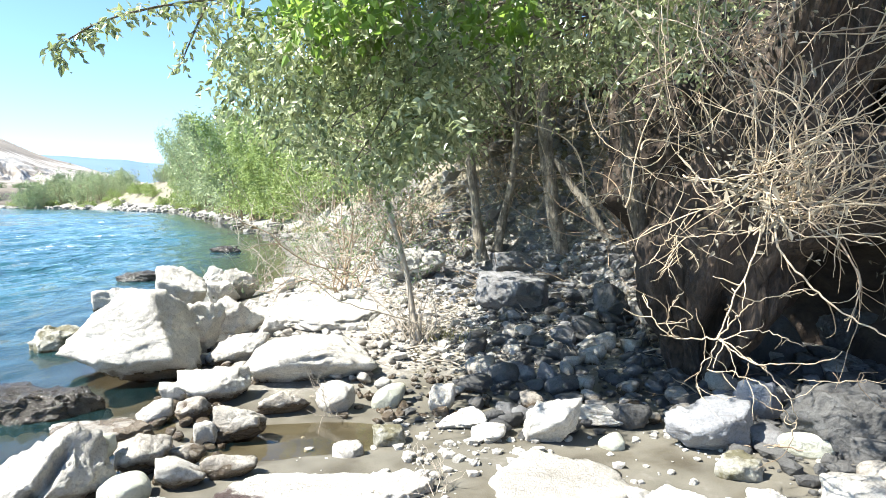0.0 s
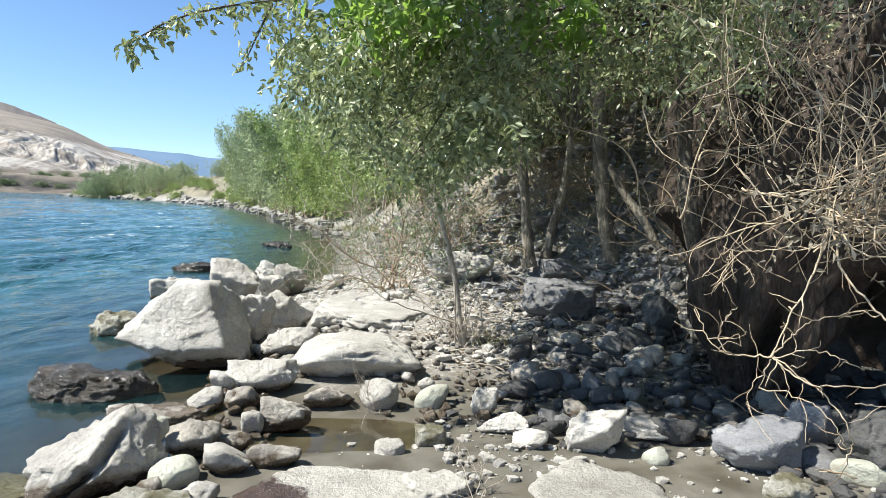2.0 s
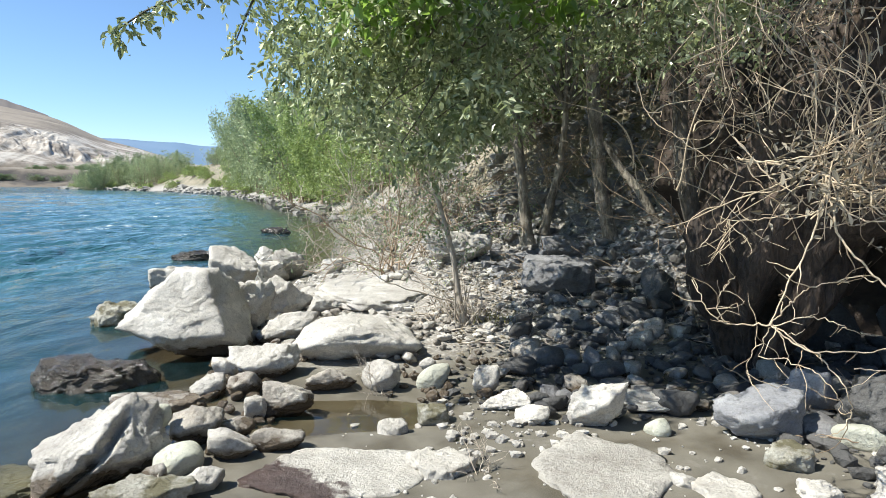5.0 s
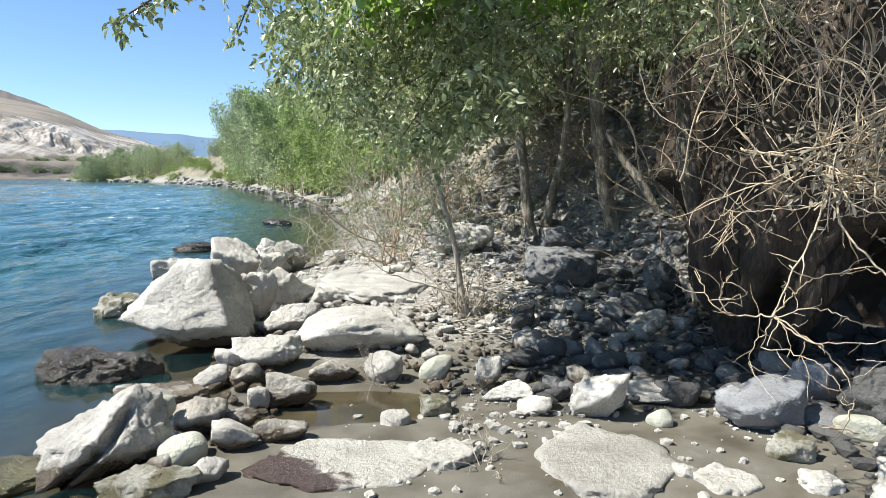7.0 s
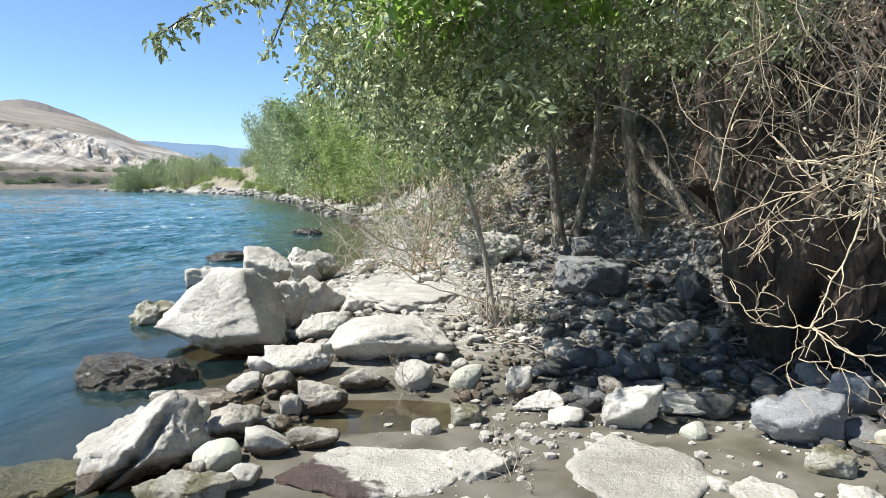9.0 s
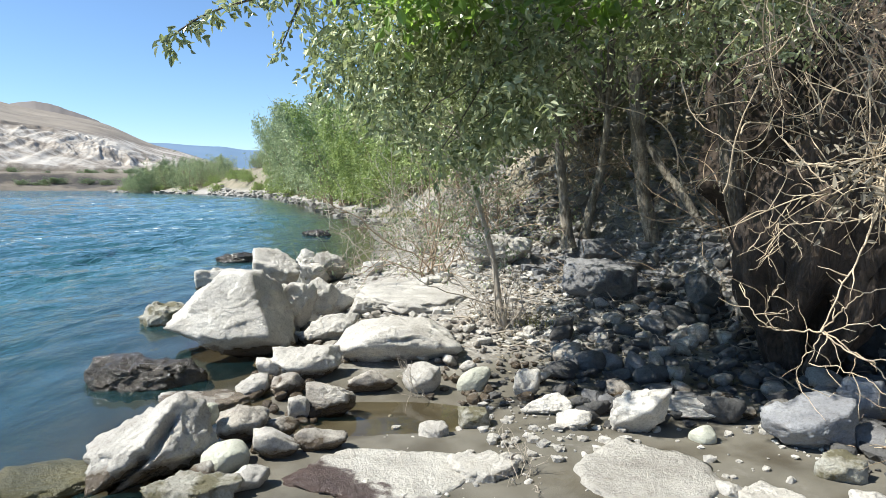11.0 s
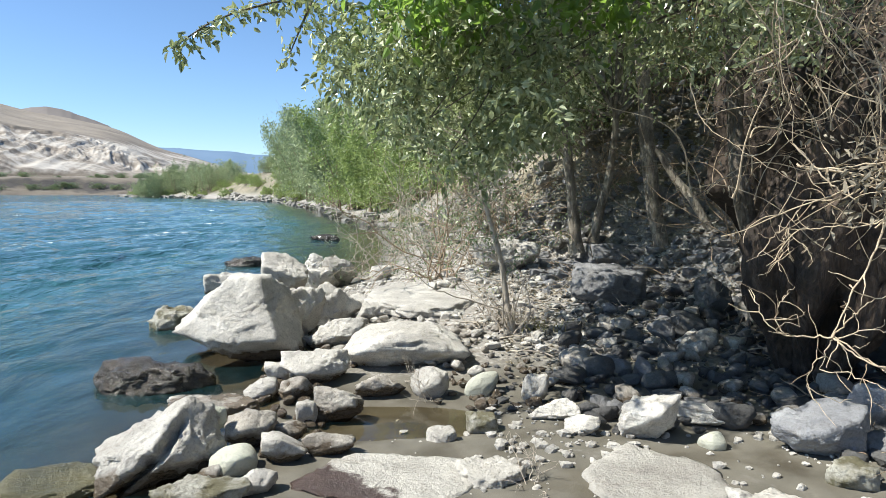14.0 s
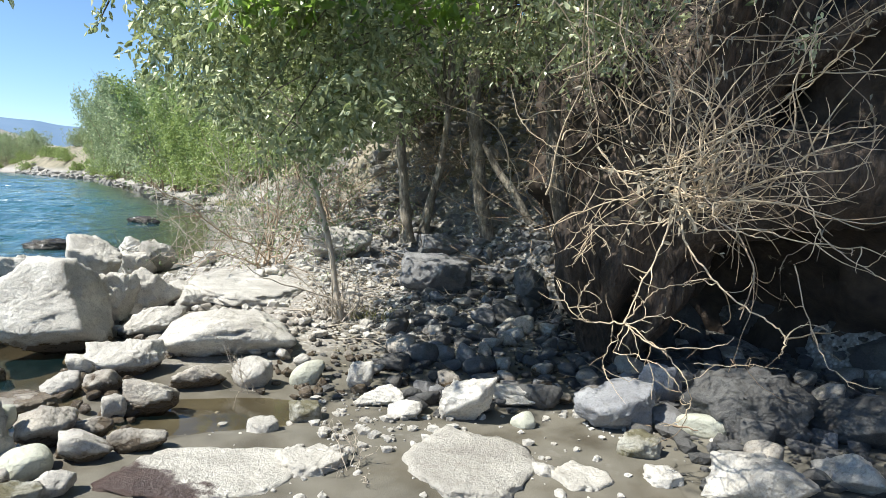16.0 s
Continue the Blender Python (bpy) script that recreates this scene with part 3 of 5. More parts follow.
# main faces of each kind of stone: a direction and how far out the face lies
FACES = {
    "big": [(-0.81, 0.02, 0.58, 0.65), (-0.15, -0.85, 0.45, 0.40), (0.80, -0.46, 0.37, 0.61), (-0.6, -0.25, -0.75, 0.66), (-0.1, -0.75, -0.65, 0.66), (0, -0.1, 1, 0.93), (0, 0.9, 0.4, 0.7), (0, 0, -1, 0.9)],
    "split": [(-0.72, -0.55, 0.42, 0.66), (0.62, -0.74, 0.26, 0.56), (0.60, -0.60, 0.52, 0.48), (-0.62, -0.1, 0.78, 0.52), (0.88, -0.30, 0.30, 0.66), (0.3, -0.7, -0.65, 0.52), (0, 0, -1, 0.75), (0, 1, 0.2, 0.8)],
    "crag": [(0.1, -0.2, 1, 0.55), (-0.3, -0.8, 0.5, 0.7), (0.6, -0.7, 0.3, 0.7), (0, 0, -1, 0.6)],
    "slab": [(0.05, -0.1, 1, 0.55), (0.72, -0.1, 0.68, 0.62), (-0.80, -0.1, 0.6, 0.66), (-0.55, -0.45, 0.70, 0.72), (0.55, -0.4, 0.72, 0.70), (0.05, -0.75, -0.65, 0.50), (0.1, -0.85, 0.5, 0.72), (-0.9, 0, -0.3, 0.85), (0.9, 0.1, -0.2, 0.85), (0, 1, 0.2, 0.85), (0, 0, -1, 0.6)],
    "plate": [(0.05, -0.03, 1, 0.30), (-0.7, -0.7, 0.15, 0.80), (0.8, -0.6, 0.15, 0.78), (0.3, 0.95, 0.1, 0.8), (-0.85, 0.5, 0.1, 0.85), (0.95, 0.3, 0.1, 0.88), (0.1, -1, 0.2, 0.8), (0, 0, -1, 0.4)],
    "heart": [(0.08, -0.12, 1, 0.40), (-0.85, -0.5, 0.1, 0.72), (0.8, -0.6, 0, 0.75), (-0.5, 0.8, 0, 0.75), (0.6, 0.75, 0, 0.8), (0, 0, -1, 0.5), (0.1, -1, 0.1, 0.8)],
    "flat": [(0.1, -0.15, 1, 0.5), (-0.4, -0.8, 0.4, 0.72), (0.5, -0.8, 0.2, 0.75), (0.05, -0.8, -0.6, 0.6), (0, 0, -1, 0.6)],
    "ramp": [(0.1, -0.6, 0.8, 0.42), (-0.7, -0.3, 0.6, 0.7), (0.8, -0.3, 0.4, 0.7), (0, -0.9, -0.4, 0.75), (0, 0, -1, 0.7)],
    "ang": [(0.15, -0.72, -0.68, 0.56), (0.7, -0.3, -0.65, 0.62), (0, 0, -1, 0.75)],
    "round": [],
}


def stone_points(seed, style, level):
    """A stone of unit size: a many-sided block with worn edges and a pitted skin."""
    rng = np.random.default_rng(seed)
    u = ICO[level][0]
    planes = [(np.array(n) / np.linalg.norm(n), c) for *n, c in FACES[style]]
    for _ in range({"round": 16, "ang": 10, "plate": 9, "slab": 6, "flat": 10, "big": 3, "split": 5, "crag": 18}.get(style, 6)):
        n = rng.normal(0, 1, 3)
        lo, hi = {"round": (0.84, 1.0), "ang": (0.56, 0.96), "flat": (0.75, 1.0), "crag": (0.6, 1.0), "big": (0.9, 1.0)}.get(style, (0.84, 1.0))
        planes.append((n / np.linalg.norm(n), rng.uniform(lo, hi)))
    for n in np.concatenate([np.eye(3), -np.eye(3)]):
        planes.append((n, 1.0))
    worn = {"round": 8, "plate": 22, "slab": 12, "big": 60}.get(style, 42)
    # the faces are bent a little, so that none is a true plane
    bent = u + {"plate": 0.24, "slab": 0.14}.get(style, 0.10) * np.stack([fbm(u * 1.6 + seed + k, 3, seed + k) - 0.5 for k in (1, 2, 3)], 1)
    reach = sum(np.clip(bent @ n / c, 0, None) ** worn for n, c in planes) ** (-1 / worn)
    rough = {"round": 0.03, "plate": 0.06, "flat": 0.11, "big": 0.045, "crag": 0.16, "ang": 0.075}.get(style, 0.10)
    v = u * reach[:, None]
    chips = fbm(v * 3.1 + seed, 4, seed + 9) if style in ("plate", "slab") else np.abs(2 * fbm(v * 3.1 + seed, 4, seed + 9) - 1)
    pits = np.abs(2 * fbm(v * 9.0 + seed, 3, seed + 4) - 1)
    reach = reach * (1 + rough * (0.5 - 1.3 * chips) + 0.55 * rough * (0.5 - pits))
    # broken plates: the skin is split into tilted patches
    marks = rng.normal(0, 1, (46, 3))
    marks /= np.linalg.norm(marks, axis=1, keepdims=True)
    near = np.argmax((u + 0.12 * np.stack([fbm(u * 5 + k, 2, k) - 0.5 for k in (5, 6, 7)], 1)) @ marks.T, axis=1)
    tilt = rng.normal(0, 0.11, (46, 3))
    step = rng.normal(0, 0.018, 46)
    shard = (tilt[near] * (u - marks[near])).sum(1) + step[near]
    reach = reach * (1 + shard * {"round": 0.05, "plate": 0.35, "slab": 0.6, "big": 0.6, "crag": 1.2}.get(style, 1.0))
    marks = rng.normal(0, 1, (420, 3))
    marks /= np.linalg.norm(marks, axis=1, keepdims=True)
    near = np.argmax((u + 0.05 * np.stack([fbm(u * 11 + k, 2, k) - 0.5 for k in (5, 6, 7)], 1)) @ marks.T, axis=1)
    shard = (rng.normal(0, 0.22, (420, 3))[near] * (u - marks[near])).sum(1) + rng.normal(0, 0.006, 420)[near]
    reach = reach * (1 + shard * (0.1 if style == "round" else 0.8))
    v = u * reach[:, None]
    if style == "split":
        d = v @ np.array([0.80, 0.0, -0.60]) + 0.20
        v += np.exp(-((d / 0.075) ** 2))[:, None] * np.array([0.14, 0.55, -0.14]) * np.clip(-v[:, 1] * 2 + 0.3, 0, 1)[:, None]
    if style == "heart":
        v[:, 1] -= 0.35 * np.exp(-(((v[:, 0] + 0.05) / 0.22) ** 2)) * (v[:, 1] > 0) * v[:, 1]
    lo, hi = v.min(0), v.max(0)
    return (v - (lo + hi) / 2) / (hi - lo)


def boulder(x, y, z, wide, deep_, high, turn, seed, style, level, material, label):
    """One stone, bedded a little into what it lies on."""
    level = 5 if wide > 0.36 else 4
    tall = high * 1.04 + 0.03
    v = stone_points(seed, style, level) * (wide, deep_, tall)
    if style == "crag":
        v = v + 0.10 * wide**0.5 * np.stack([fbm(v * 11 + seed + k, 4, seed + k) - 0.5 for k in (1, 2, 3)], 1)
    v[:, 2] += high - tall / 2
    ob = new("boulder", make_mesh("boulder", v, ICO[level][1], material))
    ob.matrix_world = pose(x, y, z, 0, 0, turn)
    return tagged(ob, label, "boulder" if wide > 0.3 else "stone", group="rocks on the shore")


boulder(-2.18, 6.57, 0.00, 1.24, 1.10, 0.81, 18, 1, "big", 4, granite_wet_foot, "tall angular pale granite boulder leaning over the water")
boulder(-1.67, 3.65, 0.00, 0.71, 0.51, 0.42, 24, 2, "split", 4, granite_wet_foot, "pale granite boulder with a deep diagonal cleft")
boulder(-1.79, 4.82, 0.00, 0.67, 0.45, 0.11, 20, 3, "flat", 3, granite_wet_foot, "flat grey boulder at the water's edge")
boulder(-1.27, 3.68, 0.03, 0.27, 0.24, 0.13, 19, 4, "round", 3, smooth_stone, "smooth pale greenish rounded stone on the shore")
boulder(-1.29, 3.25, 0.04, 0.49, 0.29, 0.12, 22, 5, "flat", 3, mossy_rock, "flat boulder with a band of brown moss")
boulder(-1.06, 3.41, 0.04, 0.23, 0.18, 0.12, 17, 6, "ang", 3, granite, "angular grey stone beside the puddle")
boulder(-1.55, 5.15, 0.00, 0.27, 0.21, 0.15, 17, 7, "ang", 3, granite, "small bright angular stone in the pile")
boulder(-1.52, 5.57, 0.00, 0.24, 0.19, 0.19, 15, 8, "ang", 3, granite, "small bright angular stone in the pile")
boulder(-1.17, 5.45, 0.03, 0.59, 0.34, 0.28, 12, 9, "ang", 3, granite_wet_foot, "pale boulder with a damp underside, darkened for its shade")
boulder(-0.48, 5.96, 0.08, 1.14, 0.65, 0.36, 5, 10, "slab", 4, granite_wet_foot, "long pale rounded granite boulder on mud")
boulder(-1.23, 6.68, 0.08, 0.62, 0.42, 0.28, 10, 11, "ang", 3, granite_wet_foot, "pale boulder with a dark damp foot")
boulder(-1.74, 7.19, 0.01, 0.60, 0.53, 0.59, 14, 12, "ang", 3, granite, "pale grey boulder leaning on a larger one")
boulder(-1.47, 7.83, 0.07, 0.72, 0.56, 0.52, 11, 13, "ang", 3, granite, "pale broad boulder in the rock pile")
boulder(-2.70, 10.35, 0.00, 0.72, 0.63, 0.70, 15, 14, "ang", 3, granite, "pale rounded boulder at the back of the pile")
boulder(-2.78, 12.81, 0.00, 0.40, 0.36, 0.47, 12, 15, "ang", 3, granite, "grey stone in the rock pile")
boulder(-2.05, 11.43, 0.03, 0.60, 0.47, 0.52, 10, 16, "ang", 3, granite, "pale stone in the rock pile")
boulder(-2.29, 11.15, 0.00, 0.55, 0.43, 0.37, 12, 17, "ang", 3, granite, "pale stone in the rock pile")
boulder(-1.21, 8.42, 0.14, 0.35, 0.28, 0.22, 8, 18, "ang", 3, granite, "pale stone in the rock pile")
boulder(-0.99, 7.65, 0.15, 0.40, 0.31, 0.22, 7, 19, "ang", 3, granite, "jagged broken stone in the rock pile")
boulder(-3.67, 10.42, -0.02, 0.64, 0.50, 0.40, 19, 20, "ang", 3, granite_wet_foot, "pale boulder standing in the water")
boulder(-3.42, 7.90, -0.05, 0.55, 0.43, 0.30, 23, 21, "crag", 3, mossy_rock, "yellowish lichen-stained boulder in the water")
boulder(-2.48, 5.43, -0.06, 1.01, 0.58, 0.28, 24, 22, "crag", 4, wet_rock, "dark wet rock half in the water")
boulder(-1.49, 3.96, 0.20, 0.17, 0.15, 0.11, 21, 23, "round", 3, smooth_stone, "small smooth pale stone on a boulder")
boulder(-1.29, 4.07, 0.03, 0.33, 0.26, 0.24, 18, 24, "ang", 3, granite_damp, "mottled grey boulder at the shore")
boulder(-1.06, 4.61, 0.00, 0.17, 0.13, 0.16, 13, 25, "ang", 3, granite, "small split pale stone")
boulder(-0.87, 4.70, 0.00, 0.39, 0.23, 0.22, 10, 26, "ang", 3, granite_damp, "brown wet boulder beside the puddle")
boulder(-1.26, 5.08, 0.02, 0.28, 0.22, 0.18, 14, 27, "ang", 3, granite_damp, "brownish grey stone in the pile")
boulder(-1.08, 4.20, 0.02, 0.22, 0.17, 0.13, 14, 28, "ang", 3, granite_damp, "brownish grey stone in the pile")
boulder(-0.78, 3.94, 0.04, 0.32, 0.19, 0.14, 11, 29, "ang", 3, granite_damp, "wet brown stone in the puddle")
boulder(-1.02, 3.82, 0.04, 0.28, 0.19, 0.16, 15, 30, "ang", 3, granite_wet_foot, "grey stone with a wet foot")
boulder(-0.62, 5.18, 0.02, 0.41, 0.24, 0.18, 7, 31, "ang", 3, granite_damp, "dark brown wet boulder in the puddle")
boulder(-0.23, 5.16, 0.02, 0.31, 0.22, 0.23, 3, 32, "ang", 3, granite, "pale angular stone at the edge of the mud")
boulder(0.18, 5.24, 0.03, 0.27, 0.21, 0.16, -2, 33, "round", 3, smooth_stone, "smooth rounded grey stone")
boulder(-0.37, 3.57, -0.01, 1.14, 0.78, 0.09, 6, 34, "plate", 4, granite_soaked, "broad flat granite slab sunk in wet mud")
boulder(0.18, 3.61, 0.02, 0.43, 0.32, 0.10, -3, 35, "heart", 3, granite_flat, "pale flat-topped stone on the mud")
boulder(1.08, 3.56, 0.0, 0.82, 1.0, 0.085, -17, 36, "plate", 4, granite_flat, "broad flat pale granite slab sunk in mud")
boulder(-0.11, 4.26, 0.02, 0.20, 0.21, 0.07, 1, 37, "plate", 3, granite, "small pale stone on the mud")
boulder(0.16, 4.45, 0.02, 0.23, 0.18, 0.12, -2, 38, "flat", 3, mossy_rock, "brown mossy clod on the mud")
boulder(1.21, 4.30, 0.04, 0.43, 0.29, 0.29, -16, 39, "ang", 3, granite, "pale angular boulder dappled with leaf shade")
boulder(1.57, 4.12, 0.04, 0.17, 0.14, 0.09, -21, 40, "round", 3, smooth_stone, "small smooth white stone")
boulder(2.18, 4.04, 0.04, 0.54, 0.41, 0.31, -28, 41, "ang", 3, pale_blue_rock, "bluish grey boulder under hanging roots")
boulder(0.81, 4.35, 0.04, 0.24, 0.19, 0.12, -10, 42, "ang", 3, granite, "grey stone at the edge of the shade")
boulder(0.57, 4.99, 0.03, 0.21, 0.16, 0.23, -6, 43, "ang", 3, granite, "grey stone at the edge of the shade")
boulder(0.68, 4.68, 0.04, 0.37, 0.25, 0.13, -8, 44, "ang", 3, granite, "flat grey stone at the edge of the shade")
boulder(1.63, 3.30, 0.0, 0.38, 0.33, 0.07, -26, 45, "plate", 3, granite_flat, "pale flat stone in the mud")
boulder(1.45, 3.39, 0.04, 0.15, 0.12, 0.05, -23, 46, "ang", 3, granite, "small pale stone in the mud")
boulder(1.74, 4.59, 0.04, 0.53, 0.36, 0.15, -21, 47, "ang", 3, granite, "grey cobble in dappled shade")
boulder(0.66, 9.74, 0.49, 0.99, 0.67, 0.51, -4, 48, "ang", 3, granite, "pale boulder with an undercut foot below the trees")
boulder(1.73, 7.95, 0.31, 0.92, 0.70, 0.47, -12, 49, "flat", 3, shaded_grey_rock, "big layered boulder coloured dark for the tree shade")
boulder(2.71, 7.23, 0.28, 0.43, 0.34, 0.44, -20, 50, "ang", 3, shaded_rock, "upright boulder coloured dark for the shade")
boulder(-1.29, 10.91, 0.20, 0.38, 0.30, 0.25, 7, 51, "ang", 3, granite, "pale stone on the bank")
boulder(-0.42, 8.3, 0.26, 1.55, 2.3, 0.13, 3, 52, "plate", 3, granite, "low pale rock sheet on the bank")
boulder(-4.75, 14.83, -0.05, 0.89, 0.53, 0.23, 18, 53, "crag", 3, wet_rock, "dark wet rock breaking the water")
boulder(-4.55, 22.73, -0.05, 1.04, 0.62, 0.26, 11, 54, "crag", 3, wet_rock, "dark wet rock breaking the water")
boulder(2.43, 2.90, 0.05, 0.55, 0.37, 0.24, -39, 55, "ang", 3, granite, "pale boulder speckled with leaf shade")
boulder(2.69, 3.82, 0.06, 0.35, 0.21, 0.14, -34, 56, "round", 3, smooth_stone, "smooth pale stone under the roots")
boulder(2.06, 3.19, 0.04, 0.22, 0.16, 0.08, -32, 57, "heart", 3, granite, "pale angular stone in the mud")
boulder(2.97, 3.75, 0.07, 0.86, 0.41, 0.42, -38, 58, "crag", 3, shaded_rock, "long boulder coloured dark for the shade")
boulder(3.62, 3.49, 0.08, 0.68, 0.46, 0.34, -45, 59, "ang", 3, shaded_rock, "boulder coloured dark for the shade")
boulder(5.02, 4.56, 0.13, 0.79, 0.53, 0.41, -47, 60, "ang", 3, shaded_rock, "boulder coloured dark for the shade")
boulder(3.77, 5.84, 0.13, 0.46, 0.36, 0.47, -32, 61, "round", 3, shaded_rock, "rounded boulder under the root mass")
boulder(4.59, 5.93, 0.17, 0.59, 0.40, 0.59, -37, 62, "ang", 3, shaded_rock, "boulder deep under the root mass")
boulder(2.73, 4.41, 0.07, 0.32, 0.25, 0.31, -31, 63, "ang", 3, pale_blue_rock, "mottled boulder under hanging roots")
boulder(3.02, 2.94, 0.07, 0.42, 0.28, 0.19, -45, 64, "ang", 3, granite, "grey boulder in dappled shade")
boulder(2.11, 3.56, 0.05, 0.26, 0.20, 0.13, -30, 65, "flat", 3, mossy_rock, "greenish flat stone at the edge of the mud")
boulder(2.94, 3.62, 0.07, 0.25, 0.20, 0.16, -38, 66, "round", 3, shaded_rock, "cobble coloured dark for the shade")
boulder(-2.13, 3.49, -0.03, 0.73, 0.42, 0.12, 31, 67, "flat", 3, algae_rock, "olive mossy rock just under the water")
boulder(2.12, 9.73, 0.51, 0.75, 0.58, 0.40, -12, 68, "ang", 3, shaded_grey_rock, "block on a boulder below the trees, darkened for shade")

# ---- loose cobbles ----
COBBLES, SHADED, COBBLE_POINTS = [], [], []
LOOSE = {"pale": [], "dark": []}
for k in range(14):
    v = stone_points(300 + k, "ang" if k % 7 else "round", 3)
    COBBLE_POINTS.append(v)
    COBBLES.append(make_mesh("cobble", v, ICO[3][1], (granite, granite_wet_foot, granite_damp, granite)[k % 4]))
    # darker copies of the same cobbles, tree shade put into their colour
    SHADED.append(make_mesh("cobble", v, ICO[3][1], (granite_damp, shaded_grey_rock, shaded_rock, shaded_rock)[k % 4]))


def cobble(rng, x, y, size, label, kinds=COBBLES):
    """One cobble; the smallest go into a joined rest."""
    k = rng.integers(len(kinds))
    h = size * rng.uniform(0.5, 0.8)
    z = float(land(np.array([x]), np.array([y]))[0])
    place = pose(x, y, z + h * 0.36, rng.uniform(-14, 14), rng.uniform(-14, 14), rng.uniform(0, 360)) @ Matrix.Diagonal((size, size * rng.uniform(0.65, 0.95), h, 1))
    if size < 0.145:
        m = np.array(place)
        LOOSE["pale" if kinds is COBBLES else "dark"].append(COBBLE_POINTS[k] @ m[:3, :3].T + m[:3, 3])
        return None
    ob = new("cobble", kinds[k])
    ob.matrix_world = place
    return tagged(ob, label, "stone", group="cobbles on the bank")


rng = np.random.default_rng(7)
spots = []
while len(spots) < 340:
    x, y = rng.uniform(0.3, 4.2), rng.uniform(4.35, 8.6)
    if x > 3.1 and y > 6.8 or x < 0.72 + 0.25 * abs(y - 5.1):
        continue
    s = rng.choice([0.09, 0.13, 0.17, 0.22, 0.28, 0.36], p=[0.16, 0.25, 0.26, 0.2, 0.1, 0.03])
    if any((x - a) ** 2 + (y - b) ** 2 < (0.30 * (s + c)) ** 2 for a, b, c in spots):
        continue
    spots.append((x, y, s))
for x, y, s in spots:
    cobble(rng, x, y, s, "cobble among others, darkened for the shade under the trees", SHADED)


edge = []
while len(edge) < 130:
    x, y = rng.uniform(-0.25, 1.0), rng.uniform(4.75, 7.2)
    if y - 4.75 < 0.5 * abs(x - 0.35):
        continue
    s = rng.choice([0.05, 0.075, 0.10, 0.15], p=[0.4, 0.35, 0.18, 0.07])
    if any((x - a) ** 2 + (y - b) ** 2 < (0.36 * (s + c)) ** 2 for a, b, c in edge):
        continue
    edge.append((x, y, s))
for x, y, s in edge:
    cobble(rng, x, y, s, "pale cobble at the edge of the mud")
piled = []
while len(piled) < 190:
    x, y = rng.uniform(-2.0, 0.2), rng.uniform(3.2, 9.0)
    if x < -1.9 + 0.12 * abs(y - 5) or (x > -0.8 and y < 5.6) or x > -0.9 + 0.3 * max(0, y - 6):
        continue
    s = rng.choice([0.07, 0.10, 0.14, 0.20, 0.28], p=[0.32, 0.34, 0.22, 0.09, 0.03])
    if any((x - a) ** 2 + (y - b) ** 2 < (0.31 * (s + c)) ** 2 for a, b, c in piled):
        continue
    piled.append((x, y, s))
for x, y, s in piled:
    cobble(rng, x, y, s, "pale stone wedged between shore boulders")


under = []
while len(under) < 70:
    x, y = rng.uniform(2.2, 4.7), rng.uniform(3.15, 4.75)
    if y < 4.45 - 1.25 * min(max(x - 1.7, 0), 1.1):
        continue
    s = rng.choice([0.10, 0.15, 0.22, 0.30], p=[0.3, 0.35, 0.23, 0.12])
    if any((x - a) ** 2 + (y - b) ** 2 < (0.36 * (s + c)) ** 2 for a, b, c in under):
        continue
    under.append((x, y, s))
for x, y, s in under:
    cobble(rng, x, y, s, "stone in the hollow, darkened for the shade below the roots", SHADED)


for tone, stone, label in (("pale", granite_damp, "small pale stones between the boulders"), ("dark", shaded_rock, "small stones darkened for the shade under the trees")):
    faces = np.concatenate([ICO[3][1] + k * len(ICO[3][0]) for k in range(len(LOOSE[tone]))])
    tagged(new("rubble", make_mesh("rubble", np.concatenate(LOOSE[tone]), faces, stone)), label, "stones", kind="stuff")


def scatter(name, seed, count, area, sizes, material, label, keep=lambda x, y: True, level=1, lift=0.25):
    """Many small stones lying on the land, as one mass."""
    rng = np.random.default_rng(seed)
    base = [stone_points(500 + seed * 10 + k, "ang", level) for k in range(6)]
    verts, faces, n = [], [], 0
    x0, x1, y0, y1 = area
    xs, ys = rng.uniform(x0, x1, count), rng.uniform(y0, y1, count)
    zs = land(xs, ys)
    for x, y, z in zip(xs, ys, zs):
        if not keep(x, y):
            continue
        s = sizes[0] + (sizes[1] - sizes[0]) * rng.random() ** 3
        v = base[rng.integers(6)] * (s, s * rng.uniform(0.6, 1), s * rng.uniform(0.4, 0.8))
        a = rng.uniform(0, 6.28)
        v = v @ np.array([[math.cos(a), math.sin(a), 0], [-math.sin(a), math.cos(a), 0], [0, 0, 1]])
        verts.append(v + (x, y, z + s * lift * 0.6))
        faces.append(ICO[level][1] + n)
        n += len(v)
    return tagged(new(name, make_mesh(name, np.concatenate(verts), np.concatenate(faces), material, smooth=False)), label, "stones", kind="stuff")


# gravel under trees and roots takes the colours darkened for shade
scatter("gravel", 1, 1500, (-0.3, 4.4, 4.6, 9.5), (0.025, 0.10), shaded_rock, "gravel between the cobbles, darkened for the shade", lambda x, y: x > 0.1 + 0.12 * (y - 5))
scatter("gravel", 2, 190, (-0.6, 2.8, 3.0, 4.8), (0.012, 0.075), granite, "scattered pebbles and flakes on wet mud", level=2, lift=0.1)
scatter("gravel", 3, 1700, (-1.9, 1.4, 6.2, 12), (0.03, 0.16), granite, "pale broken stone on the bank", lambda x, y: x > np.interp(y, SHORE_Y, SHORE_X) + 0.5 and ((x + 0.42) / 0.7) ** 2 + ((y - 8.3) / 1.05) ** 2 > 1)
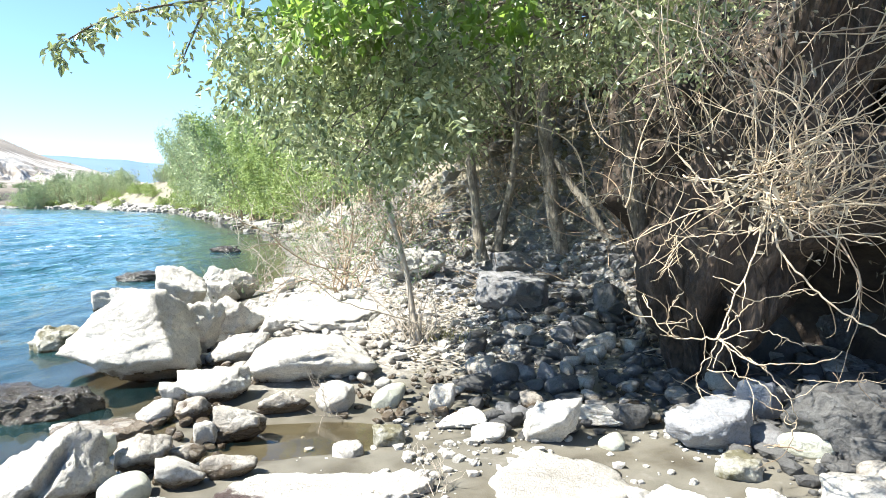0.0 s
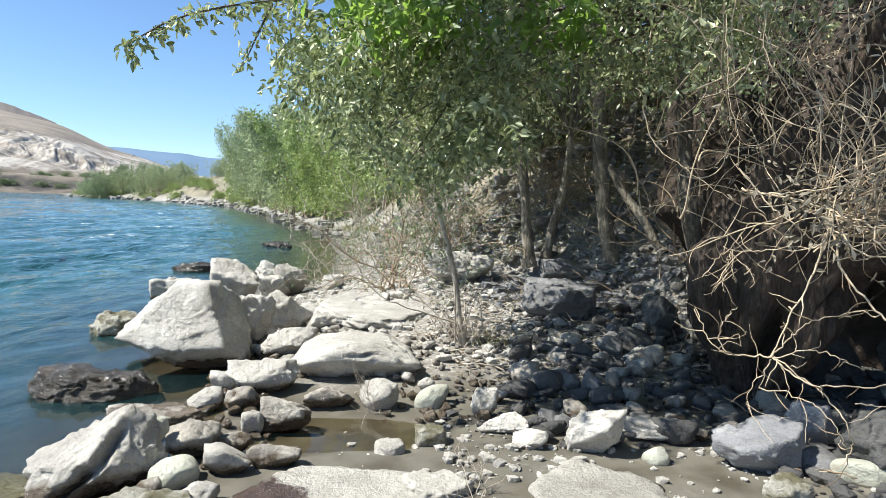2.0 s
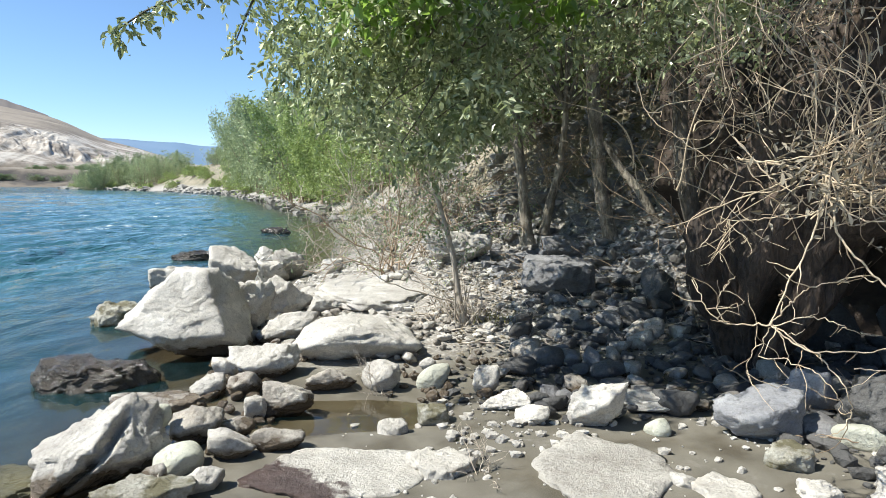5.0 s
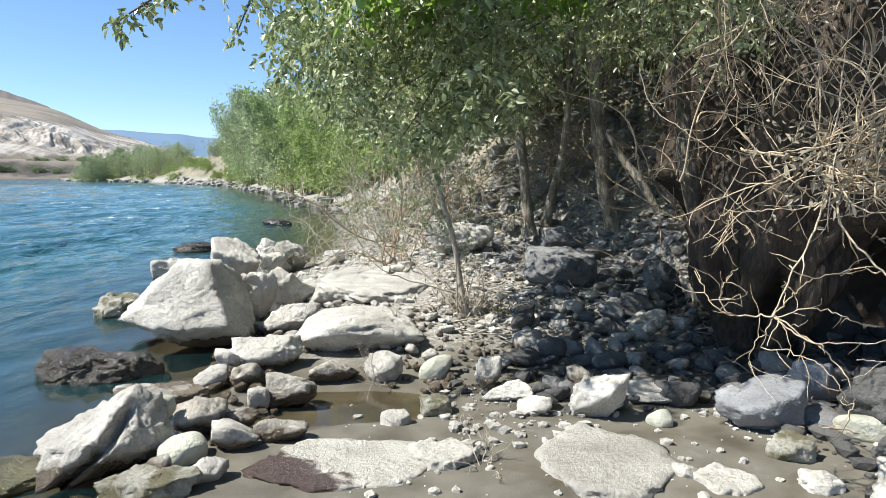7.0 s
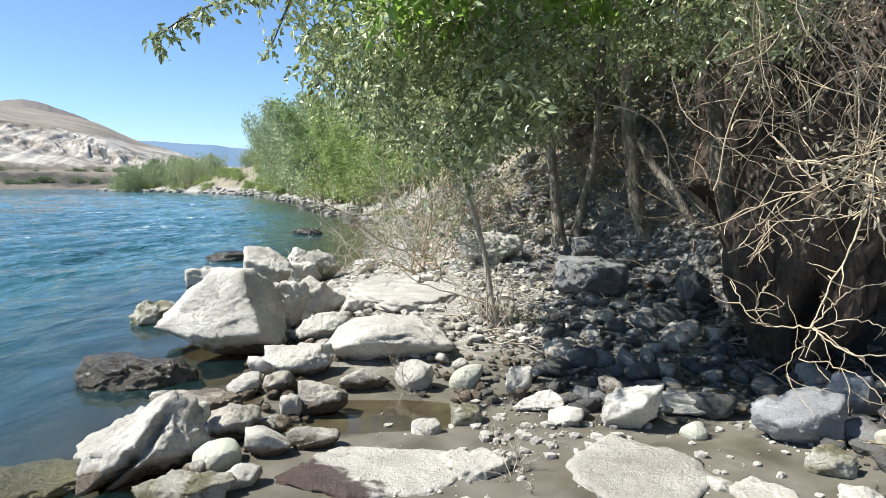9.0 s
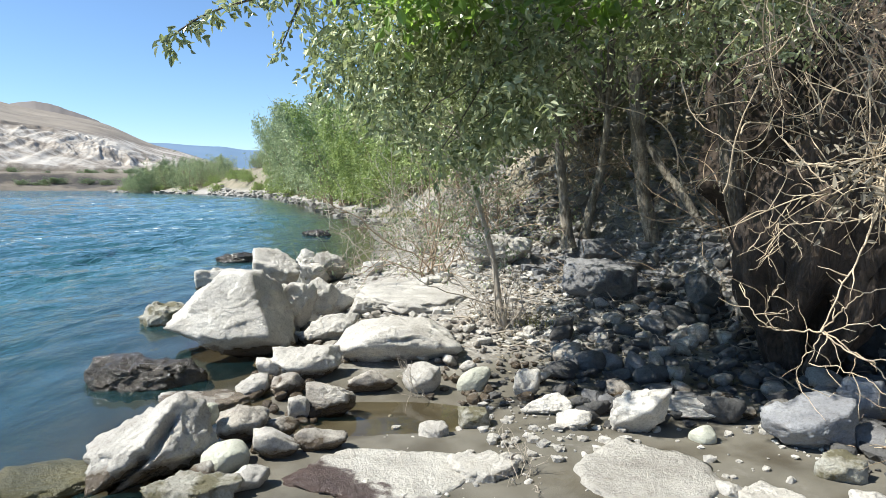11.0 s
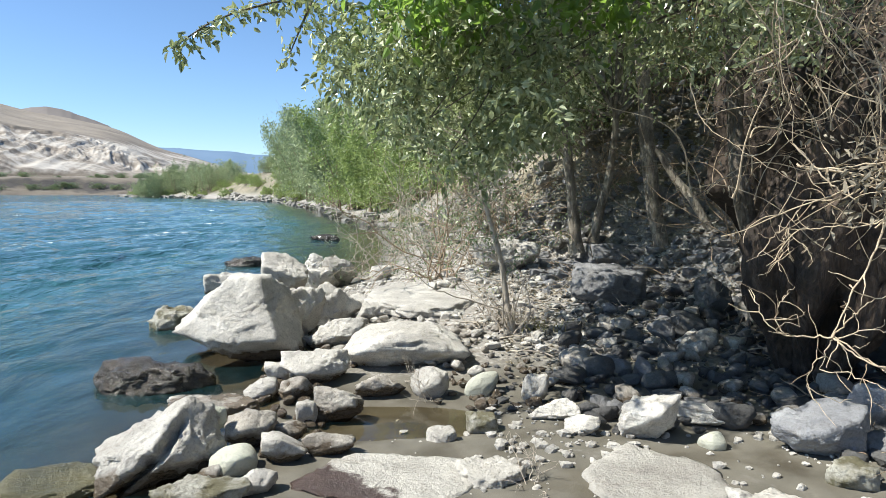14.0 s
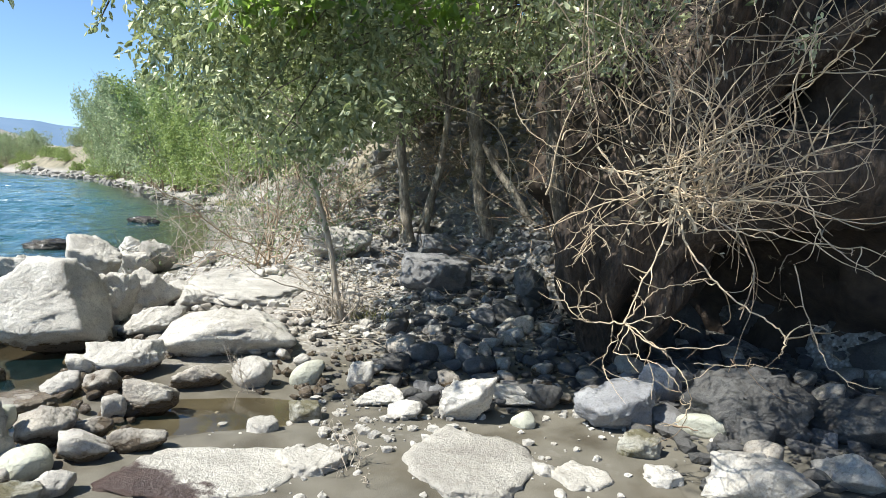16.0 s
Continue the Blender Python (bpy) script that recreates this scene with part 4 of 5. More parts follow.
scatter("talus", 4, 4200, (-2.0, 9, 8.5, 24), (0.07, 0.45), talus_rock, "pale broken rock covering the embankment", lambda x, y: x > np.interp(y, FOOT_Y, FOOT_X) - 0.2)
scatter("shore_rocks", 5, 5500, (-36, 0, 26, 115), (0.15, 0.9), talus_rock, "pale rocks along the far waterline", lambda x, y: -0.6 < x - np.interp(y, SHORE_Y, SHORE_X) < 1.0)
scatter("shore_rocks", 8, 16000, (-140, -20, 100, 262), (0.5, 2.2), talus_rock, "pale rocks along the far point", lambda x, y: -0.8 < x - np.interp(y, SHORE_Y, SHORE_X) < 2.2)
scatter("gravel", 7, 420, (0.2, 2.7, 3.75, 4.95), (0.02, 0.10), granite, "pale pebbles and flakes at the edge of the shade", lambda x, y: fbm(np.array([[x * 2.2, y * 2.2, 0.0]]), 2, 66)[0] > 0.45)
scatter("gravel", 9, 1300, (1.0, 4.6, 8.2, 11.6), (0.05, 0.26), shaded_grey_rock, "broken stone darkened for the shade under the trees")
scatter("gravel", 6, 900, (2.2, 5.0, 2.6, 5.6), (0.03, 0.2), shaded_rock, "stones darkened for the shade below the roots")


# ---- trees ----
def leafy(rng, tips, per, spread, droop=-1.0):
    """Leaf places and ways round the twig points."""
    c = np.repeat(tips, per, axis=0) + rng.normal(0, spread, (len(tips) * per, 3))
    w = rng.normal(0, 1, c.shape) + (0, 0, droop)
    return c, w


def sprays(rng, tips, per, length, droop=-0.35):
    """Leafy twigs: leaves set in turn on both sides of short drooping stems."""
    n = len(tips)
    way = rng.normal(0, 1, (n, 3)) * (1, 1, 0.4) + (0, 0, droop)
    way /= np.linalg.norm(way, axis=1, keepdims=True)
    side = np.cross(way, rng.normal(0, 1, (n, 3)))
    side /= np.linalg.norm(side, axis=1, keepdims=True)
    long = (length * rng.uniform(0.6, 1.3, n))[:, None, None]
    t = np.linspace(0.12, 1.0, per)[None, :, None]
    turn = np.where(np.arange(per) % 2, 1.0, -1.0)[None, :, None]
    c = tips[:, None] + way[:, None] * t * long + np.array([0, 0, -0.3]) * t**2 * long + rng.normal(0, 0.012, (n, per, 3))
    w = 0.55 * way[:, None] + 0.8 * turn * side[:, None] + rng.normal(0, 0.35, (n, per, 3)) + (0, 0, -0.4)
    return c.reshape(-1, 3), w.reshape(-1, 3)


# crown edge as sight angles, sideways and upwards from the camera
VIEW_SIDE = [-0.32, -0.28, -0.255, -0.187, -0.12, -0.037, 0.055, 0.14, 0.22, 0.35, 0.51, 0.65, 1.0]
VIEW_RISE = [0.40, 0.30, 0.175, 0.12, 0.09, 0.06, 0.05, 0.075, 0.14, 0.165, 0.2, 0.26, 0.3]


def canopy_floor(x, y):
    """The underside of the crowns, shaped to fit the camera's view: it climbs to both sides of a low middle."""
    return 1.6 + y * np.interp(x / y, VIEW_SIDE, VIEW_RISE)


def tree(label, trunk, radii, crown_mesh, limbs, bark=bark_grey, category="tree", rough=0.02, sides=14, shoots=None):
    root = new("tree")
    base = np.array(trunk[0], float)
    root.location = base
    line = spline(trunk, 26)
    r = np.interp(np.linspace(0, 1, 26), np.linspace(0, 1, len(radii)), radii)
    r[0] *= 1.35
    r[1] *= 1.12
    v, q, t = tube(line - base, r, sides)
    v = v + (fbm(v * (7, 7, 2.5) + base, 3, 41) - 0.5)[:, None] * rough * 2 * np.sign(v - np.repeat(np.append(line - base, line[-1:] - base, axis=0), [sides] * 26 + [1], axis=0))
    part("trunk", make_mesh("trunk", v, [q, t], bark), root)
    for pts, r0 in limbs:
        ln = spline(pts, 14)
        part("limb", join_tubes("limb", [tube(ln - base, np.linspace(r0, r0 * 0.3, 14), 8)], bark), root)
    if crown_mesh is not None:
        crown_mesh.transform(Matrix.Translation(-Vector(base)))
        part("crown", crown_mesh, root, kind="stuff")
    if shoots is not None:
        shoots.transform(Matrix.Translation(-Vector(base)))
        part("enlarged_leaf", shoots, root, "deep green leaves, enlarged to look like a nearer bough", kind="stuff")
    return tagged(root, label, category)


def shaded_ok(c):
    """Leaves hang only where their shade falls below the trees, not on the open shore."""
    g = c - np.array(SUN_TO)[None] * (c[:, 2:3] - 0.2) / SUN_TO.z
    x, y = g[:, 0], g[:, 1]
    front = 4.45 - 1.45 * np.clip(x - 1.7, 0, 1.1)
    # sun reaches the root mass through gaps
    m = c - np.array(SUN_TO)[None] * (c[:, 2:3] - 1.4) / SUN_TO.z
    clear = (m[:, 0] > 1.2) & (m[:, 0] < 2.0) & (m[:, 1] < 3.5) & (m[:, 1] > 2.45) & (c[:, 2] > 1.5)
    m = c - np.array(SUN_TO)[None] * (c[:, 2:3] - 1.7) / SUN_TO.z
    clear |= (m[:, 0] > 1.5) & (m[:, 0] < 2.1) & (m[:, 1] > 2.7) & (m[:, 1] < 3.5) & (c[:, 2] > 1.8)
    m = c - np.array(SUN_TO)[None] * (c[:, 2:3] - 2.2) / SUN_TO.z
    holes = fbm(np.stack([m[:, 0] * 4, m[:, 1] * 4, 0 * m[:, 0]], 1), 2, 90) > 0.42
    clear |= (holes | (m[:, 1] < 3.6) & (m[:, 0] < 1.8)) & (m[:, 0] > 1.1) & (m[:, 0] < 2.4) & (m[:, 1] < 4.2) & (m[:, 1] > 2.4) & (c[:, 2] > 2.3)
    m = c - np.array(SUN_TO)[None] * (c[:, 2:3] - 3.1) / SUN_TO.z
    clear |= holes & (m[:, 0] > 1.0) & (m[:, 0] < 3.4) & (m[:, 1] < 5.0) & (m[:, 1] > 2.4) & (c[:, 2] > 3.3)
    clear |= holes & (x > 1.8) & (x < 2.55) & (y > 3.6) & (y < 4.5)
    m = c - np.array(SUN_TO)[None] * (c[:, 2:3] - 2.6) / SUN_TO.z
    clear |= holes & (m[:, 0] > 1.2) & (m[:, 0] < 2.6) & (m[:, 1] > 5.0) & (m[:, 1] < 7.5) & (c[:, 2] > 2.8)
    clear |= (m[:, 0] < 0.6) & (m[:, 1] > 4.2) & (c[:, 2] > 3.2)
    return ~clear & ((x > 0.85 + 0.16 * np.clip(y - 5.2, 0, 2.4)) & (y > front) | (y > 8.6) & (x > 0.2))


def crown_twigs(rng, box, n, floor=None, gap=0.47, seed=50):
    """Twig points in a box, thinned by a coarse pattern into clumps and gaps."""
    lo, hi = np.array(box[0::2], float), np.array(box[1::2], float)
    p = rng.uniform(lo, hi, (n, 3))
    keep = fbm(p * 2.2, 3, seed) > gap
    if floor is not None:
        keep &= p[:, 2] > floor(p[:, 0], p[:, 1]) + 0.5 * (fbm(p * 2.1, 2, seed + 1) - 0.45)
    return p[keep]


def near_poplar():
    rng = np.random.default_rng(61)
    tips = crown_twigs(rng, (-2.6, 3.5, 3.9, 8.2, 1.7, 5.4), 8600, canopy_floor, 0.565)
    tips = tips[shaded_ok(tips)]
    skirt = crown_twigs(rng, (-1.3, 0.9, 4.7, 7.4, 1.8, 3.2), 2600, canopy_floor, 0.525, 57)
    tips = np.concatenate([tips, skirt[shaded_ok(skirt)]])
    # twigs thinned along the camera's sight lines, so the trunks behind show
    lane = tips[:, 0] / tips[:, 1]
    tips = tips[(lane < 0.15) | (lane > 0.38) | (rng.random(len(tips)) < 0.22)]
    c, w = sprays(rng, tips, 13, 0.30)
    # leaves mostly above the view, added to shade the stones below
    high = crown_twigs(rng, (-4.5, 1.4, 1.6, 7.5, 2.8, 5.6), 26000, lambda x, y: 1.85 + (0.36 - 0.11 * np.exp(-(((x / y - 0.05) / 0.12) ** 2))) * np.hypot(x, y), 0.40, 58)
    fall = high - np.array(SUN_TO)[None] * (high[:, 2:3] - 0.3) / SUN_TO.z
    high = high[shaded_ok(high) & (fall[:, 0] < 3.1) & (fall[:, 1] > 4.35)]
    ch, wh = sprays(rng, high, 8, 0.34)
    c, w = np.concatenate([c, ch]), np.concatenate([w, wh])
    # unseen leaves added only to shade the stones at the lower right
    shade_twigs = crown_twigs(rng, (-1.6, 2.6, 0.2, 4.4, 5.0, 6.0), 9000, None, 0.44, 62)
    fall = shade_twigs - np.array(SUN_TO)[None] * (shade_twigs[:, 2:3] - 0.3) / SUN_TO.z
    low_right = (fall[:, 0] > 2.4) & (fall[:, 1] > 1.6) & (fall[:, 1] < 3.05)
    shade_twigs = shade_twigs[low_right | (fall[:, 0] > 3.25) & (fall[:, 1] < 5.2) & (fall[:, 1] > 2.3) & ((fall[:, 0] > 3.9) | (fbm(shade_twigs * 2.2, 3, 65) > 0.53))]
    ch, wh = sprays(rng, shade_twigs, 8, 0.3)
    c, w = np.concatenate([c, ch]), np.concatenate([w, wh])
    # unseen upper leaves, added for shade, and boughs hanging before the dead trunk
    top = crown_twigs(rng, (-0.4, 4.2, 5.8, 11.0, 4.4, 6.4), 8500, lambda x, y: 1.95 + 0.34 * np.hypot(x, y), 0.50, 63)
    ch, wh = sprays(rng, top, 8, 0.34)
    c, w = np.concatenate([c, ch]), np.concatenate([w, wh])
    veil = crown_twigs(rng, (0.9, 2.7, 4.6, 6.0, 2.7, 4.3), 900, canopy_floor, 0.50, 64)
    ch, wh = sprays(rng, veil, 9, 0.3)
    c, w = np.concatenate([c, ch]), np.concatenate([w, wh])
    # the long bough that reaches out over the water
    bough = [(2.35, 6.3, 3.4), (1.0, 6.8, 3.6), (-0.4, 5.9, 3.35), (-1.15, 5.15, 3.06), (-1.58, 4.6, 2.78), (-1.83, 4.35, 2.52)]
    line = spline(bough, 60)[32:]
    c2, w2 = sprays(rng, np.repeat(line, 2, axis=0), 5, 0.10)
    side = spline([(-1.1, 5.15, 3.04), (-1.18, 5.0, 2.75), (-1.25, 4.95, 2.55)], 14)
    c3, w3 = sprays(rng, side, 5, 0.08)
    crown = leaves_mesh("crown", np.concatenate([c, c2, c3]), np.concatenate([w, w2, w3]), 0.064, 0.5, rng, leaf_poplar)
    # leaves enlarged and set back, so the camera sees a nearer bough
    fresh = crown_twigs(rng, (-0.6, 1.2, 4.3, 5.1, 2.8, 3.2), 210, None, 0.50, 66)
    cy, wy = sprays(rng, fresh, 5, 0.26, -0.6)
    shoots = leaves_mesh("enlarged_leaf", cy, wy, 0.10, 0.55, rng, leaf_deep_green)
    limbs = [(bough, 0.016), ([(-1.1, 5.15, 3.04), (-1.18, 5.0, 2.75), (-1.25, 4.95, 2.55)], 0.01)]
    for k in range(26):
        t = tips[rng.integers(len(tips))]
        mid = (t + np.array([2.35, 6.3, 3.4])) / 2 + rng.normal(0, 0.2, 3) + (0, 0, 0.25)
        limbs.append(([(2.35, 6.3, 3.4), mid, t], 0.013))
    return tree("leafy poplar with boughs hanging over the stony shore", [(2.9, 5.85, 0.15), (2.62, 5.85, 0.9), (2.40, 5.9, 1.7), (2.4, 6.1, 2.6), (2.35, 6.3, 3.4), (2.2, 6.6, 4.8)], [0.09, 0.075, 0.066, 0.058, 0.05, 0.03], crown, limbs, bark_shaded, shoots=shoots)


def back_poplar(label, trunk, radii, box, n, seed, gap=0.5):
    rng = np.random.default_rng(seed)
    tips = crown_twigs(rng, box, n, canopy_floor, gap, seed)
    # fewer twigs in the directions where the camera should see trunks
    lane = tips[:, 0] / tips[:, 1]
    tips = tips[shaded_ok(tips) & ((lane < 0.17) | (lane > 0.34) | (rng.random(len(tips)) < 0.3))]
    c, w = sprays(rng, tips, 9, 0.38)
    crown = leaves_mesh("crown", c, w, 0.08, 0.48, rng, leaf_poplar)
    limbs = []
    top = np.array(trunk[-2])
    for k in range(12):
        t = tips[rng.integers(len(tips))]
        limbs.append(([top, (top + t) / 2 + rng.normal(0, 0.15, 3) + (0, 0, 0.2), t], 0.028))
    return tree(label, trunk, radii, crown, limbs)


near_poplar()
back_poplar("poplar with a straight grey trunk rising from boulders", [(2.93, 9.55, 0.35), (2.8, 9.5, 0.95), (2.64, 9.45, 1.6), (2.43, 9.3, 3.3), (2.3, 9.2, 4.6), (2.2, 9.2, 6.0)], [0.135, 0.115, 0.10, 0.085, 0.065, 0.04], (-1.6, 5.4, 8.0, 12.8, 2.6, 7.2), 9500, 71, 0.53)
back_poplar("slim grey poplar among boulders under the trees", [(1.70, 9.85, 0.75), (1.62, 9.85, 1.4), (1.57, 9.86, 1.95), (1.46, 9.87, 3.05), (1.4, 9.9, 5.0)], [0.095, 0.078, 0.07, 0.06, 0.04], (-0.6, 2.8, 8.8, 11.6, 2.4, 6.6), 4600, 72, 0.52)
back_poplar("leaning slim poplar beside a straighter one", [(1.92, 9.8, 0.9), (2.0, 9.78, 1.35), (2.12, 9.76, 1.9), (2.2, 9.74, 2.7), (2.3, 9.8, 4.4)], [0.075, 0.065, 0.06, 0.05, 0.03], (1.0, 3.6, 9.4, 12, 3.0, 6.2), 2600, 73)


def willow(x, y, wide, high, seed, label, material=leaf_willow, size=0.10, n=2600, upright=0.15, category="tree", leaf_wide=0.42, per=9):
    """A many-stemmed bush willow leafed down to the ground."""
    rng = np.random.default_rng(seed)
    z = float(land(np.array([x]), np.array([y]))[0])
    root = new("willow_tree" if category == "tree" else "bush")
    root.location = (x, y, z)
    stems, tips = [], []
    for k in range(22):
        a = rng.uniform(0, 2 * math.pi)
        lean = rng.uniform(0.1, 0.55)
        ln = wander(rng, (rng.normal(0, wide * 0.12), rng.normal(0, wide * 0.12), -0.1), (lean * math.cos(a), lean * math.sin(a), 1), high * rng.uniform(0.65, 1.05), 12, 0.07, (0.02 * math.cos(a), 0.02 * math.sin(a), 0.02))
        ln[:, 2] *= high / max(high, ln[:, 2].max())
        stems.append(tube(ln, np.linspace(0.018 * high / 2, 0.004, 13), 5))
        if y < 75:
            part("stem", join_tubes("stem", stems[-1:], twig_brown), root)
        for j in range(n // 22):
            s = rng.uniform(0.12, 1.0)
            q = ln[min(int(s * 12), 11)] + (ln[min(int(s * 12) + 1, 12)] - ln[min(int(s * 12), 11)]) * rng.random()
            out = wide * 0.30 * (1.15 - s) * rng.random() ** 0.6
            b = rng.uniform(0, 2 * math.pi)
            tips.append(q + (out * math.cos(b), out * math.sin(b), rng.normal(0, 0.12)))
    if y >= 75:
        part("stem", join_tubes("stem", stems, twig_brown), root, kind="stuff")
    tips = np.array(tips)
    tips = tips[fbm(tips * 8 / high + seed, 3, seed) > 0.47]
    c, w = leafy(rng, tips, per, 0.12 * high / 4, upright)
    part("crown", leaves_mesh("crown", c, w, size, leaf_wide, rng, material), root, kind="stuff")
    return tagged(root, label, category, group="willows along the bank")


willow(-1.2, 31, 4.6, 5.8, 81, "bright green bushy willow at the water's edge", n=5000, size=0.16)
willow(-2.7, 36, 5.2, 6.6, 82, "bright green bushy willow at the water's edge", n=5000, size=0.18)
willow(-4.5, 42, 5.6, 7.6, 83, "green bushy willow on the bank", n=5000, size=0.2)
willow(-7.2, 50, 6.2, 8.6, 84, "green bushy willow on the bank", n=5000, size=0.24)
willow(-10.0, 60, 7.0, 9.6, 85, "grey-green bushy willow on the bank", leaf_feather, 0.30, 3800)
willow(-13.6, 72, 8.0, 11.0, 94, "grey-green bushy willow on the bank", leaf_feather, 0.36, 3400)
willow(-19.0, 90, 8.0, 14.0, 95, "grey-green upright poplar on the bank", leaf_feather, 0.38, 3400, 1.2, leaf_wide=0.3)
willow(-25.0, 106, 6.5, 14.5, 96, "grey-green upright poplar on the bank", leaf_feather, 0.44, 3600, 1.2, leaf_wide=0.28)
willow(-30.0, 122, 7.5, 12.5, 86, "grey-green upright poplar on the bank", leaf_feather, 0.48, 2800, 1.4, leaf_wide=0.26)
willow(0.4, 19.5, 4.4, 4.6, 87, "green tree on the embankment", leaf_willow, 0.11, 5000)
willow(3.0, 14.5, 4.4, 5.0, 88, "dusty green tree on the embankment", leaf_dusty, 0.11, 4200)
willow(6.2, 11.0, 4.4, 5.0, 89, "dusty green tree on the embankment", leaf_dusty, 0.10, 3600)

willow(3.7, 12.2, 3.0, 3.6, 97, "dark leafy bush on the embankment below the trees", leaf_poplar, 0.085, 2600, 0.0, "bush")
willow(5.1, 10.2, 3.0, 3.6, 98, "dark leafy bush on the embankment below the trees", leaf_poplar, 0.085, 2600, 0.0, "bush")
willow(2.3, 12.6, 2.4, 2.4, 99, "dark leafy bush on the embankment below the trees", leaf_poplar, 0.085, 1600, 0.0, "bush")

# bushes on the far point
rng = np.random.default_rng(90)
far_bush = willow(-72, 205, 7, 5.0, 91, "grey-green tree on the far point", leaf_feather, 0.19, 1250, 0.4, "tree", 0.5, 8)
far_dark = willow(-96, 236, 6, 5.0, 93, "dark grey-green tree on the far bank", leaf_dusty, 0.19, 1250, 0.4, "tree", 0.5, 8)
far_scrub = willow(-58, 168, 6, 2.4, 92, "pale grey-green scrub on the far point", leaf_willow, 0.22, 600, 0.5, "bush", 0.5, 7)
for k in range(44):
    y = rng.uniform(95, 265)
    upper = k % 3 == 0
    x = float(np.interp(y, SHORE_Y, SHORE_X)) + (rng.uniform(12, 34) if upper else rng.uniform(2.5, 8))
    z = float(land(np.array([x]), np.array([y]))[0])
    s = rng.uniform(0.8, 1.5) if upper else rng.uniform(0.5, 1.2)
    copy_thing(far_bush if upper else far_scrub, pose(x, y, z, 0, 0, rng.uniform(0, 360)) @ Matrix.Diagonal((s, s, s * rng.uniform(0.7, 1.2), 1)))
# scrub on the terrace across the river
for k in range(34):
    a, d = radians(rng.uniform(-41, -24)), 470 + rng.choice([rng.uniform(9, 16), rng.uniform(30, 105)])
    z = float(np.interp(d - 470, [0, 8, 14, 24, 110], [0, 3, 4, 11, 13]))
    s = rng.uniform(0.5, 1.2)
    copy_thing(far_dark, pose(d * math.sin(a), d * math.cos(a), z - 0.5, 0, 0, rng.uniform(0, 360)) @ Matrix.Diagonal((1.6 * s, 1.6 * s, 0.8 * s, 1)))
for k in range(24):
    y = rng.uniform(96, 165)
    x = float(np.interp(y, SHORE_Y, SHORE_X)) + rng.uniform(2.5, 14)
    s = rng.uniform(0.7, 1.5)
    copy_thing(far_scrub, pose(x, y, float(land(np.array([x]), np.array([y]))[0]), 0, 0, rng.uniform(0, 360)) @ Matrix.Diagonal((s, s, s, 1)))
# taller trees on the terrace behind the point
for k in range(24):
    az = rng.uniform(-25.5, -13.0)
    d = float(np.interp(az, [-26, -20, -14.5], [250, 205, 165])) + rng.uniform(-14, 22)
    x, y = d * math.sin(radians(az)), d * math.cos(radians(az))
    z = float(land(np.array([x]), np.array([y]))[0])
    top = 1.6 + d * math.tan(radians(float(np.interp(az, [-26, -24.5, -23, -21.5, -20, -18, -15], [1.1, 1.9, 2.6, 3.5, 3.1, 2.8, 3.6])))) * rng.uniform(0.65, 1.0)
    s = max(0.5, (top - z) / 5.0)
    w = s * rng.uniform(0.7, 1.0)
    copy_thing(far_bush if k % 3 else far_dark, pose(x, y, z - 0.2, 0, 0, rng.uniform(0, 360)) @ Matrix.Diagonal((w, w, s, 1)))


# ---- brush ----
def brush(x, y, high, wide, stems, seed, label, material, leaves=0, leaf_mat=None, lean=(0, 0), thick=0.006):
    """A shrub of bare forking twigs."""
    rng = np.random.default_rng(seed)
    z = float(land(np.array([x]), np.array([y]))[0])
    root = new("shrub")
    root.location = (x, y, z)
    tubes, tips = [], []
    for k in range(stems):
        a = rng.uniform(0, 2 * math.pi)
        ln = wander(rng, (rng.normal(0, wide * 0.12), rng.normal(0, wide * 0.12), -0.03), (wide / high * 0.55 * math.cos(a) + lean[0], wide / high * 0.55 * math.sin(a) + lean[1], 1), high * rng.uniform(0.4, 1.1), 10, 0.28)
        part("stem", join_tubes("stem", [tube(ln, np.linspace(thick, thick * 0.35, 11), 5)], material), root)
        for j in range(6):
            s = rng.integers(3, 10)
            d = ln[s + 1] - ln[s] + rng.normal(0, 0.1 * high / 2, 3)
            tw = wander(rng, ln[s], d, high * rng.uniform(0.12, 0.4), 6, 0.3)
            tubes.append(tube(tw, np.linspace(thick * 0.55, thick * 0.2, 7), 3))
            tips += list(tw[2:])
    part("twig", join_tubes("twig", tubes, material), root, kind="stuff")
    if leaves:
        tips = np.array(tips)[rng.integers(0, len(tips), leaves)]
        c, w = leafy(rng, tips, 2, 0.04)
        part("leaf", leaves_mesh("leaf", c, w, 0.05, 0.4, rng, leaf_mat), root, kind="stuff")
    return tagged(root, label, "shrub")


